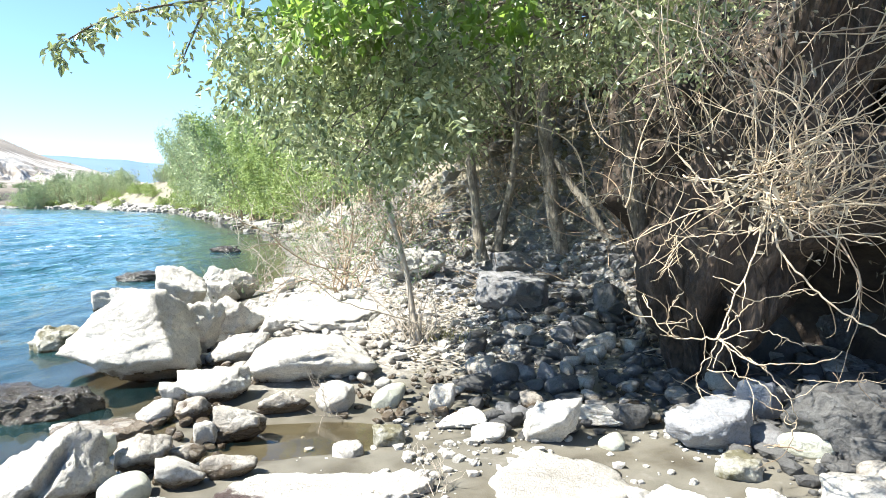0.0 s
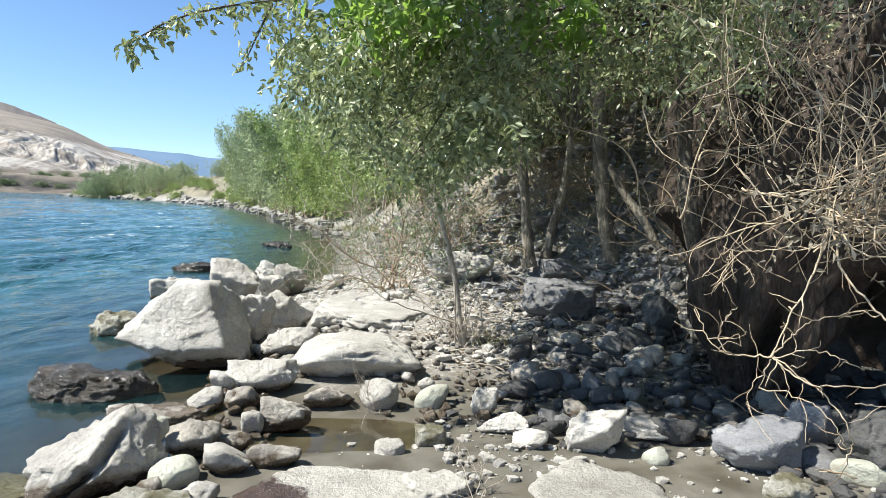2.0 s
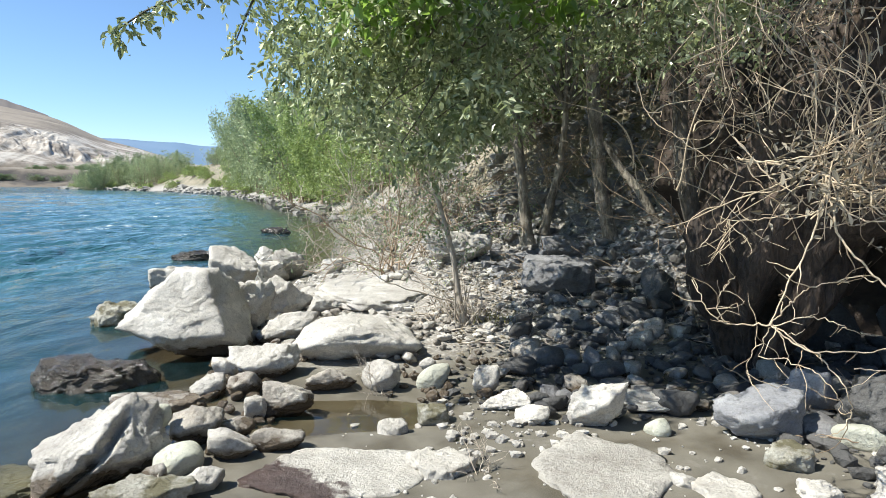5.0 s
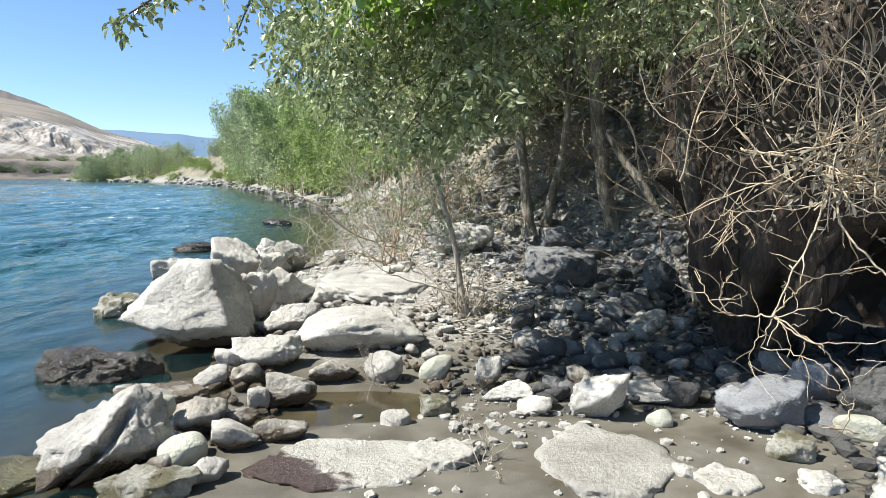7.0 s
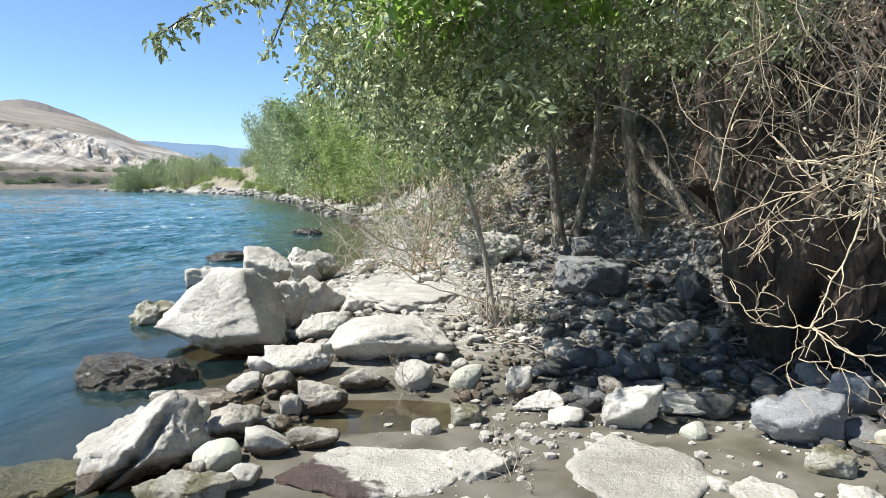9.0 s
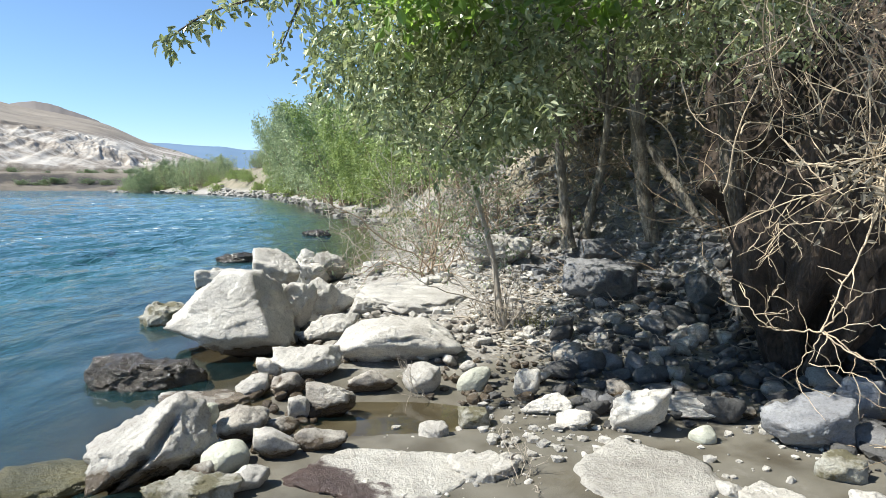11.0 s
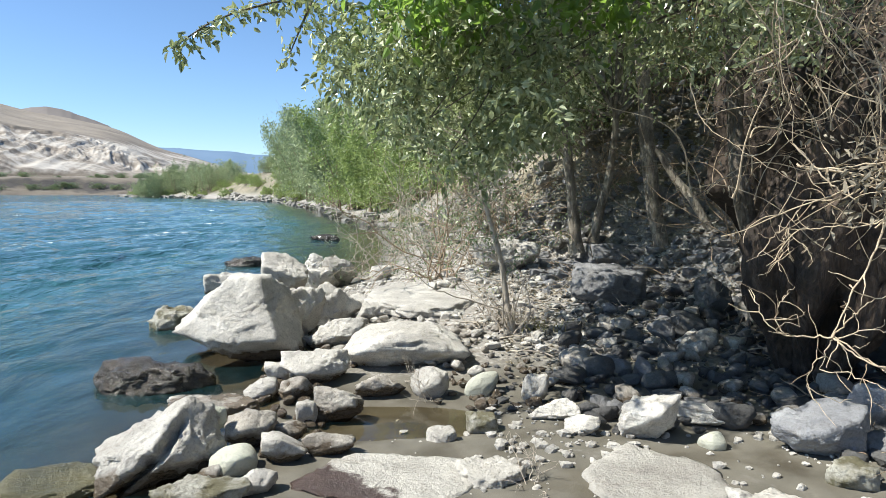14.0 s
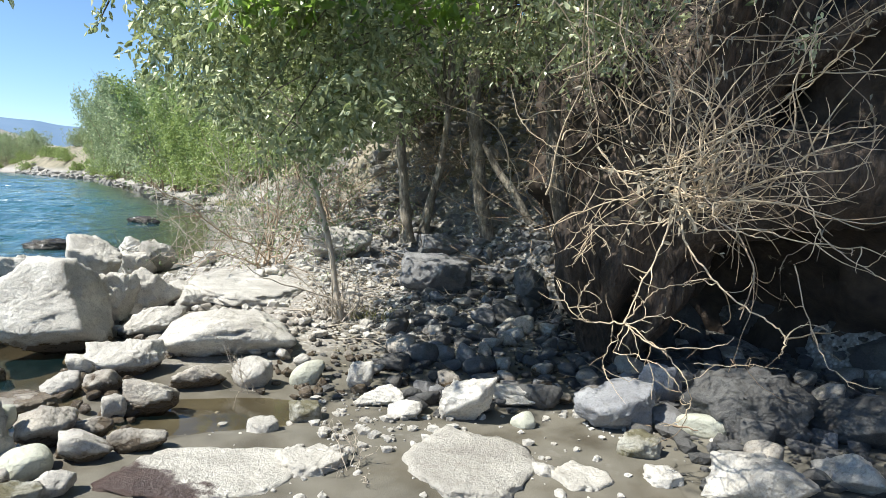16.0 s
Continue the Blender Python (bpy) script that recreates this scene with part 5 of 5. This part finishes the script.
def sapling():
    """A leaning leafless sapling with a cluster of stems at its foot."""
    rng = np.random.default_rng(140)
    root = new("sapling")
    base = np.array([0.55, 6.76, 0.17])
    root.location = base
    line = spline(np.array([(0.55, 6.76, 0.1), (0.48, 6.77, 0.5), (0.4, 6.76, 0.98), (0.29, 6.77, 1.38), (0.2, 6.78, 1.66), (0.09, 6.8, 2.05), (0.0, 6.8, 2.4)]) - base, 30)
    part("trunk", join_tubes("trunk", [tube(line, np.linspace(0.034, 0.013, 30), 9)], twig_grey), root)
    twigs, tips = [], []
    for k in range(34):
        i = rng.integers(6, 29)
        way = rng.normal(0, 1, 3) * (1, 0.7, 0.5) + (0, 0, 0.5)
        ln = wander(rng, line[i], way, rng.uniform(0.3, 0.9), 10, 0.2, (0, 0, 0.02))
        part("branch", join_tubes("branch", [tube(ln, np.linspace(0.007, 0.002, 11), 5)], twig_grey), root)
        tips += list(ln[4:])
        for j in range(4):
            q = rng.integers(3, 10)
            tw = wander(rng, ln[q], ln[q + 1] - ln[q] + rng.normal(0, 0.06, 3), rng.uniform(0.1, 0.3), 6, 0.25)
            twigs.append(tube(tw, np.linspace(0.003, 0.001, 7), 3))
            tips += list(tw[2:])
    for k in range(14):
        ln = wander(rng, (rng.normal(0, 0.05), rng.normal(0, 0.05), -0.1), (rng.normal(-0.15, 0.35), rng.normal(0, 0.3), 1), rng.uniform(0.4, 0.95), 8, 0.12)
        part("stem", join_tubes("stem", [tube(ln, np.linspace(0.010, 0.004, 9), 5)], twig_grey), root)
    ln = spline(np.array([(0.5, 6.75, 0.4), (0.1, 6.65, 0.55), (-0.25, 6.55, 0.68), (-0.55, 6.4, 0.95)]) - base, 20) + rng.normal(0, 0.006, (20, 3))
    part("branch", join_tubes("branch", [tube(ln, np.linspace(0.009, 0.003, 20), 5)], twig_grey), root)
    part("twig", join_tubes("twig", twigs, twig_grey), root, kind="stuff")
    c, w = leafy(rng, np.array(tips)[rng.integers(0, len(tips), 330)], 2, 0.04)
    part("leaf", leaves_mesh("leaf", c, w, 0.045, 0.45, rng, leaf_dusty), root, kind="stuff")
    return tagged(root, "thin leaning grey sapling with sparse leaves in the stones", "sapling")


def litter(name, seed, count, area, size, material, label, sticks=False):
    """Dry leaves or sticks lying on the bank."""
    rng = np.random.default_rng(seed)
    x, y = rng.uniform(area[0], area[1], count), rng.uniform(area[2], area[3], count)
    z = land(x, y) + 0.02
    c = np.stack([x, y, z], 1)
    w = np.stack([rng.normal(0, 1, count), rng.normal(0, 1, count), rng.normal(0.1, 0.25, count)], 1)
    if not sticks:
        return tagged(new(name, leaves_mesh(name, c, w, size, 0.5, rng, material)), label, "litter", kind="stuff")
    tubes = [tube(wander(rng, p + (0, 0, 0.02), q * (1, 1, 0.5), size * rng.uniform(0.4, 1.6), 7, 0.15), np.linspace(0.006, 0.002, 8) * rng.uniform(0.6, 1.6), 4) for p, q in zip(c, w)]
    return tagged(new(name, join_tubes(name, tubes, material)), label, "sticks", kind="stuff")


litter("leaf_litter", 150, 2200, (0.4, 3.6, 5.4, 9.6), 0.05, leaf_dry, "dry brown leaf litter among the stones")
# more litter, added to darken the slope where shade falls
litter("leaf_litter", 153, 1800, (1.0, 4.6, 8.2, 11.6), 0.06, leaf_dry, "dry brown leaf litter on the slope below the trees")
litter("fallen_twigs", 154, 110, (1.0, 4.4, 8.4, 11.4), 0.5, twig_brown, "fallen brown branches on the slope below the trees", True)
litter("fallen_twigs", 151, 160, (0.0, 3.6, 6.0, 9.8), 0.35, twig_grey, "fallen grey twigs among the stones", True)
litter("fallen_twigs", 152, 45, (2.2, 3.8, 3.9, 5.2), 0.25, twig_brown, "fallen brown twigs below the roots", True)


def tuft(x, y, high, wide, count, seed, label, material):
    """A tuft of blades."""
    rng = np.random.default_rng(seed)
    z = float(land(np.array([x]), np.array([y]))[0])
    c = np.stack([rng.normal(x, wide / 3, count), rng.normal(y, wide / 3, count), np.full(count, z - 0.01)], 1)
    w = np.stack([rng.normal(0, 0.5, count), rng.normal(0, 0.5, count), np.full(count, 1.0)], 1)
    return tagged(new("grass_tuft", leaves_mesh("grass_tuft", c, w, high, 0.07, rng, material)), label, "grass", kind="stuff")


tuft(0.85, 6.9, 0.11, 0.5, 70, 160, "sparse yellow weeds among cobbles", grass_mat)
tuft(-1.6, 26.0, 0.28, 1.6, 900, 163, "bright grass at the water's edge", grass_mat)
tuft(-1.6, 4.0, 0.1, 0.3, 60, 164, "thin weeds between shore stones", grass_mat)
brush(-1.3, 12.0, 2.0, 3.2, 24, 101, "bare pale brush arching over the river bank", twig_pale, 420, leaf_dusty, (0, 0), 0.009)
brush(-0.5, 11.0, 2.1, 2.4, 13, 102, "bare pale brush arching over the river bank", twig_pale, 420, leaf_dusty, (0, 0), 0.009)
brush(-0.6, 14.5, 2.6, 2.8, 26, 103, "pale brush with dusty leaves on the river bank", twig_pale, 900, leaf_dusty, (0, 0), 0.01)
brush(0.3, 10.4, 2.3, 1.3, 14, 104, "bare brown brush below the trees", twig_brown, 500, leaf_dusty, (0, 0), 0.008)
brush(-0.3, 9.6, 2.4, 0.9, 12, 116, "upright brown brush with few leaves on the bank", twig_brown, 260, leaf_poplar, (0, 0), 0.012)
brush(0.75, 11.2, 2.6, 1.2, 14, 117, "upright brown brush with few leaves on the bank", twig_brown, 300, leaf_poplar, (0, 0), 0.012)
sapling()
brush(0.45, 6.95, 0.6, 0.8, 22, 106, "dry twiggy shrub in the stones", twig_grey, 60, leaf_dry)
brush(-0.2, 5.05, 0.5, 0.3, 6, 107, "thin dry weed stalks in the mud", twig_grey, 0, None, (0, 0), 0.003)
brush(0.42, 3.5, 0.35, 0.3, 7, 108, "thin dry weed stalks beside a stone", twig_grey, 0, None, (-0.3, 0), 0.003)
brush(0.7, 12.2, 1.4, 2.2, 24, 112, "grey leafless brush on the embankment", twig_grey, 160, leaf_dry)
brush(0.0, 13.6, 1.6, 2.4, 24, 113, "grey leafless brush on the embankment", twig_grey, 160, leaf_dry)
brush(1.9, 12.6, 1.6, 2.4, 30, 114, "grey leafless brush on the embankment", twig_grey, 160, leaf_dry)
brush(3.4, 11.6, 1.8, 2.2, 40, 115, "grey leafless brush on the embankment", twig_brown, 500, leaf_dry)
brush(3.8, 8.6, 2.4, 1.6, 30, 109, "tangled dead brush under the trees", twig_brown, 300, leaf_dry)
brush(2.2, 10.6, 1.6, 2.2, 40, 110, "tangled dead brush under the trees", twig_brown, 300, leaf_dry)
brush(4.4, 7.0, 3.0, 2.0, 50, 111, "tangled dead brush under the trees", twig_brown, 300, leaf_dry)


# ---- cut earth bank with a hollow at its foot ----
def earth_bank():
    along = spline([(2.9, 7.6), (3.5, 6.4), (4.05, 5.2), (4.6, 3.9), (5.2, 2.4), (5.8, 0.6), (6.2, -1.5)], 130)
    out = np.gradient(along, axis=0)
    out = np.stack([-out[:, 1], out[:, 0]], 1) / np.linalg.norm(out, axis=1, keepdims=True)
    out *= np.sign((out * np.array([-1, -0.6])).sum(1, keepdims=True))
    rows = []
    for v in np.linspace(0, 1, 64):
        z = -0.1 + 5.0 * v
        lean = np.interp(v, [0, 0.12, 0.26, 0.34, 0.6, 1.0], [-0.55, -0.7, -0.25, 0.25, 0.1, -1.3])
        rows.append(np.concatenate([along + out * lean, np.full((len(along), 1), z)], 1))
    p = np.stack(rows).reshape(-1, 3)
    n = np.concatenate([np.tile(out, (64, 1)), np.full((len(p), 1), 0.1)], 1)
    p = p + n * (0.55 * (fbm(p * 1.3, 4, 77) - 0.5) + 0.22 * (fbm(p * 5, 4, 78) - 0.5))[:, None]
    nx = len(along)
    i = (np.arange(63)[:, None] * nx + np.arange(nx - 1)).ravel()
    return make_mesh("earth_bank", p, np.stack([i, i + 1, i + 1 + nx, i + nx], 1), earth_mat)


tagged(new("earth_bank", earth_bank()), "brown cut earth bank, darkened for shade, with a hollow at its foot", "bank", kind="structure")


# ---- root mass ----
def log(points, radii, label, name, lumps=0.08, sides=22, material=bark_brown, category="log"):
    n = 70
    line = spline(points, n)
    base = line[0].copy()
    r = np.interp(np.linspace(0, 1, n), np.linspace(0, 1, len(radii)), radii)
    v, q, t = tube(line - base, r, sides)
    cen = np.append(np.repeat(line - base, sides, axis=0), (line[-1:] - base), axis=0)
    d = v - cen
    f = 1 + 2 * lumps * (fbm(v * (6.0, 6.0, 2.5) + base, 5, 55) - 0.5)[:, None] + lumps * np.sin(np.arctan2(d[:, 1], d[:, 0]) * 9 + v[:, 2] * 2)[:, None] * 0.5
    cap = make_mesh(name, cen + d * f, [q, t], material)
    ob = new(name, cap)
    ob.location = base
    return tagged(ob, label, category if label else "")


def dead_tree():
    root = new("dead_tree")
    root.location = (2.75, 5.75, 0.0)
    pieces = [
        ("trunk", [(2.86, 5.7, -0.1), (2.87, 5.65, 0.35), (2.94, 5.5, 1.0), (3.3, 5.15, 2.0), (3.7, 4.75, 3.2), (3.95, 4.5, 4.6)], [0.12, 0.25, 0.58, 0.48, 0.28, 0.2]),
        ("limb", [(3.3, 5.1, 1.9), (3.2, 4.8, 2.6), (3.3, 4.5, 3.4), (3.2, 4.3, 4.2)], [0.14, 0.11, 0.09, 0.06]),
        ("limb", [(3.5, 4.9, 2.4), (4.0, 4.3, 2.9), (4.4, 3.8, 3.3), (4.9, 3.2, 3.9)], [0.15, 0.12, 0.1, 0.07]),
        ("root_stub", [(2.62, 5.4, 1.3), (2.6, 5.35, 0.9), (2.74, 5.4, 0.5), (2.84, 5.45, 0.1)], [0.16, 0.13, 0.08, 0.05]),
        ("root_stub", [(3.15, 5.1, 1.15), (3.05, 5.0, 0.8), (2.95, 5.1, 0.5), (2.85, 5.3, 0.15)], [0.2, 0.18, 0.13, 0.07]),
    ]
    for name, pts, radii in pieces:
        ob = log(pts, radii, "", name, 0.34, 40)
        ob.location = ob.location - root.location
        ob.parent = root
    return tagged(root, "massive leaning dead tree trunk with brown bark", "tree")


dead_tree()
log([(2.95, 5.3, 1.35), (3.7, 4.6, 1.75), (4.6, 3.9, 1.8), (6.0, 3.0, 2.0)], [0.42, 0.40, 0.36, 0.3], "thick brown log lying over a dark hollow", "fallen_log", 0.14)
log([(2.75, 7.5, 1.2), (2.55, 7.55, 1.55), (2.37, 7.62, 1.79), (2.2, 7.7, 2.1)], [0.05, 0.048, 0.042, 0.03], "broken grey limb caught between trunks", "broken_limb", 0.05, 12, bark_grey, "branch")


def roots():
    rng = np.random.default_rng(121)
    root = new("root_tangle")
    base = np.array([2.25, 3.6, 1.62])
    root.location = base
    fine = []
    for k in range(58):
        d = np.array([rng.uniform(-0.6, 1.0), rng.uniform(-0.9, 0.3), rng.uniform(-0.4, 0.3)])
        if k % 3:
            d = np.array([rng.uniform(-0.5, 1.1), rng.uniform(-0.8, 0.2), rng.uniform(0.15, 1.2)])
        s = rng.normal(0, 0.08, 3) * (1.4, 1, 0.9) + rng.random() ** 3 * np.array([0.6, -0.2, 0.25]) - (0.1, 0.2, 0.05)
        long = rng.uniform(0.35, 1.15)
        r0 = rng.choice([0.0035, 0.005, 0.0068], p=[0.4, 0.4, 0.2])
        ln = curl(rng, s, d, long, 18, 0.11)
        ob = join_tubes("root", [tube(ln, np.linspace(r0, r0 * 0.4, 19), 6)], twig_brown if k % 6 == 0 else root_pale)
        part("root", ob, root)
        for j in range(3):
            i = rng.integers(4, 16)
            tw = curl(rng, ln[i], ln[i + 1] - ln[i] + rng.normal(0, 0.05, 3), rng.uniform(0.15, 0.45), 9, 0.15)
            fine.append(tube(tw, np.linspace(r0 * 0.55, 0.0013, 10), 4))

    heart = (2.02, 3.21, 1.66)

    def hang(pts, r0):
        """One strong root through the given points, with fine rootlets."""
        if 0.06 < math.dist(pts[0], heart) < 0.45:
            pts = [heart] + pts
        n = 5 * len(pts)
        ln = spline(np.array(pts) - base, n) + rng.normal(0, 0.004, (n, 3))
        part("root", join_tubes("root", [tube(ln, np.linspace(r0, r0 * 0.45, n) * 0.62, 7)], root_pale), root, "long pale hanging root")
        for j in range(5):
            i = rng.integers(2, n - 2)
            tw = wander(rng, ln[i], ln[i + 1] - ln[i] + rng.normal(0, 0.03, 3), rng.uniform(0.06, 0.3), 8, 0.22)
            fine.append(tube(tw, np.linspace(r0 * 0.45, 0.001, 9), 4))

    hang([(1.97, 3.18, 1.45), (1.88, 3.11, 1.31), (1.76, 3.07, 1.11), (1.69, 3.05, 0.96)], 0.01)
    hang([(1.69, 3.05, 0.96), (1.59, 3.1, 0.95), (1.51, 3.14, 0.95), (1.44, 3.17, 1.01), (1.39, 3.24, 1.15)], 0.007)
    hang([(1.51, 3.14, 0.95), (1.48, 3.15, 1.03), (1.5, 3.14, 1.12), (1.54, 3.12, 1.18)], 0.005)
    hang([(1.69, 3.05, 0.96), (1.72, 2.98, 1.05), (1.74, 2.91, 1.13), (1.81, 2.86, 1.18), (1.9, 2.81, 1.19)], 0.006)
    hang([(1.69, 3.05, 0.96), (1.69, 2.93, 0.93), (1.75, 2.84, 0.89), (1.87, 2.71, 0.91), (1.94, 2.6, 0.95), (1.97, 2.58, 0.99)], 0.007)
    hang([(1.69, 3.05, 0.96), (1.75, 2.9, 0.9), (1.82, 2.8, 0.83), (1.85, 2.72, 0.74), (1.87, 2.71, 0.65), (1.84, 2.73, 0.56), (1.81, 2.81, 0.51)], 0.006)
    hang([(1.68, 3, 0.96), (1.77, 2.89, 1.03), (1.83, 2.8, 1.02), (1.91, 2.74, 0.98)], 0.005)
    hang([(1.69, 3.05, 0.95), (1.66, 3.07, 0.87), (1.62, 3.09, 0.8), (1.63, 3.13, 0.69), (1.68, 3.11, 0.63)], 0.005)
    hang([(1.65, 3.07, 0.8), (1.71, 2.92, 0.82), (1.78, 2.83, 0.79), (1.82, 2.74, 0.72), (1.85, 2.72, 0.65)], 0.0045)
    hang([(1.9, 2.75, 0.83), (1.97, 2.64, 0.85), (2.04, 2.53, 0.88), (2.09, 2.42, 0.89)], 0.0045)
    hang([(2.02, 3.09, 1.37), (2.03, 2.9, 1.25), (2.05, 2.77, 1.16), (2.11, 2.6, 1.09), (2.12, 2.46, 1.04), (2.1, 2.41, 0.99), (2.09, 2.43, 0.94)], 0.009)
    hang([(2.02, 3.2, 1.63), (2.1, 3.04, 1.59), (2.07, 2.94, 1.51), (2.11, 2.79, 1.45), (2.14, 2.64, 1.43)], 0.008)
    hang([(1.68, 3.39, 1.74), (1.73, 3.31, 1.72), (1.82, 3.2, 1.73), (1.94, 3.19, 1.74)], 0.01)
    hang([(1.64, 3.41, 1.85), (1.69, 3.33, 1.76), (1.74, 3.25, 1.66), (1.83, 3.2, 1.58), (1.95, 3.19, 1.49)], 0.008)
    hang([(1.67, 3.28, 2.15), (1.73, 3.25, 2.02), (1.78, 3.23, 1.93)], 0.0045)
    hang([(2, 3.22, 1.78), (2.02, 2.97, 1.84), (2.05, 2.77, 1.93), (2.06, 2.63, 1.96), (2.08, 2.49, 1.99)], 0.006)
    hang([(2.02, 3.2, 1.81), (2.1, 2.92, 1.92), (2.13, 2.58, 2.05), (2.13, 2.39, 2.12), (2.11, 2.21, 2.2), (2.1, 2.08, 2.23)], 0.007)
    hang([(1.94, 3.25, 1.89), (1.9, 3.16, 2.01), (1.9, 3.04, 2.13), (1.95, 2.84, 2.3), (1.97, 2.64, 2.37), (1.98, 2.51, 2.39)], 0.006)
    hang([(2.1, 2.41, 2.12), (2.1, 2.41, 2.29), (2.11, 2.4, 2.42)], 0.005)
    hang([(2.13, 2.39, 2.13), (2.13, 2.26, 2.23), (2.09, 2.15, 2.28), (2.12, 2.06, 2.32)], 0.005)
    hang([(2.12, 2.9, 1.94), (2.24, 2.56, 1.91), (2.34, 2.33, 1.92), (2.45, 2.22, 1.91)], 0.005)
    hang([(2.07, 3.05, 1.46), (2.15, 2.76, 1.47), (2.22, 2.51, 1.43), (2.25, 2.29, 1.43), (2.28, 2.11, 1.41)], 0.007)
    hang([(2.09, 3.1, 1.58), (2.16, 2.87, 1.61), (2.2, 2.59, 1.7), (2.25, 2.42, 1.75)], 0.005)
    hang([(2.37, 2.71, 1.68), (2.34, 2.6, 1.55), (2.33, 2.48, 1.43), (2.31, 2.23, 1.34), (2.32, 2.07, 1.3)], 0.006)
    hang([(2.24, 2.56, 1.32), (2.22, 2.44, 1.12), (2.22, 2.31, 0.95), (2.23, 2.17, 0.88)], 0.005)
    hang([(1.96, 3.18, 1.48), (1.81, 3.27, 1.45), (1.69, 3.33, 1.43), (1.61, 3.36, 1.43)], 0.006)
    hang([(1.61, 3.36, 1.43), (1.59, 3.34, 1.37), (1.56, 3.33, 1.29)], 0.004)
    hang([(1.61, 3.36, 1.43), (1.65, 3.32, 1.37), (1.7, 3.27, 1.31)], 0.004)
    hang([(1.61, 3.36, 1.43), (1.61, 3.33, 1.35), (1.62, 3.31, 1.28)], 0.004)
    hang([(1.52, 3.46, 1.28), (1.56, 3.41, 1.38), (1.61, 3.37, 1.44), (1.69, 3.33, 1.58)], 0.004)
    hang([(1.22, 3.67, 2.19), (1.28, 3.66, 2), (1.39, 3.57, 1.88), (1.52, 3.46, 1.76), (1.69, 3.38, 1.64)], 0.0045)
    hang([(1.55, 3.45, 2.63), (1.57, 3.44, 2.39), (1.59, 3.43, 2.18), (1.64, 3.41, 2), (1.64, 3.41, 1.85)], 0.0045)
    hang([(1.67, 3.28, 2.6), (1.68, 3.28, 2.4), (1.77, 3.23, 2.23), (1.87, 3.23, 2.09), (1.94, 3.25, 1.94)], 0.0045)
    knot = rng.normal(0, 1, (260, 3)) * (0.17, 0.12, 0.14) + np.array(heart) - base
    part("dry_leaf", leaves_mesh("dry_leaf", knot, rng.normal(0, 1, (260, 3)), 0.06, 0.35, rng, leaf_dry), root, "curled dry leaves", kind="stuff")
    part("fine_root", join_tubes("fine_root", fine, root_pale), root, kind="stuff")
    return tagged(root, "pale dry tangle of hanging roots on a dead trunk", "roots")


roots()


def vines(seed, box, n, label, material, size):
    """Hanging dead stems that fill the space before the trees."""
    rng = np.random.default_rng(seed)
    root = new("dead_vines")
    tips = []
    root.location = (box[0], box[2], box[4])
    for k in range(n):
        p = rng.uniform(box[0::2], box[1::2]) - np.array(root.location)
        d = rng.normal(0, 1, 3) * (0.6, 0.5, 0.8) + (0.25, 0, 0.7)
        ln = curl(rng, p, d, rng.uniform(0.4, 1.4), 14, 0.13)
        part("stem", join_tubes("stem", [tube(ln, np.linspace(size * rng.uniform(0.5, 1.6), size * 0.3, 15), 5)], material), root)
        tips += list(ln[5:] + rng.normal(0, 0.02, (10, 3)))
    tips = np.array(tips)[rng.integers(0, len(tips), n * 3)]
    c, w = leafy(rng, tips, 2, 0.03)
    part("leaf", leaves_mesh("leaf", c, w, 0.05, 0.4, rng, leaf_dry), root, "curled dry leaves", kind="stuff")
    return tagged(root, label, "branches")


vines(131, (1.5, 3.2, 3.4, 5.2, 1.5, 3.4), 130, "dry tan stems hanging before the dead trunk", root_pale, 0.0042)
vines(132, (2.1, 4.2, 5.4, 7.2, 1.2, 3.8), 170, "brown dead stems between the trees", twig_brown, 0.005)
vines(133, (2.8, 5.4, 3.2, 5.0, 1.4, 3.8), 110, "brown dead stems round the fallen log", twig_brown, 0.0045)
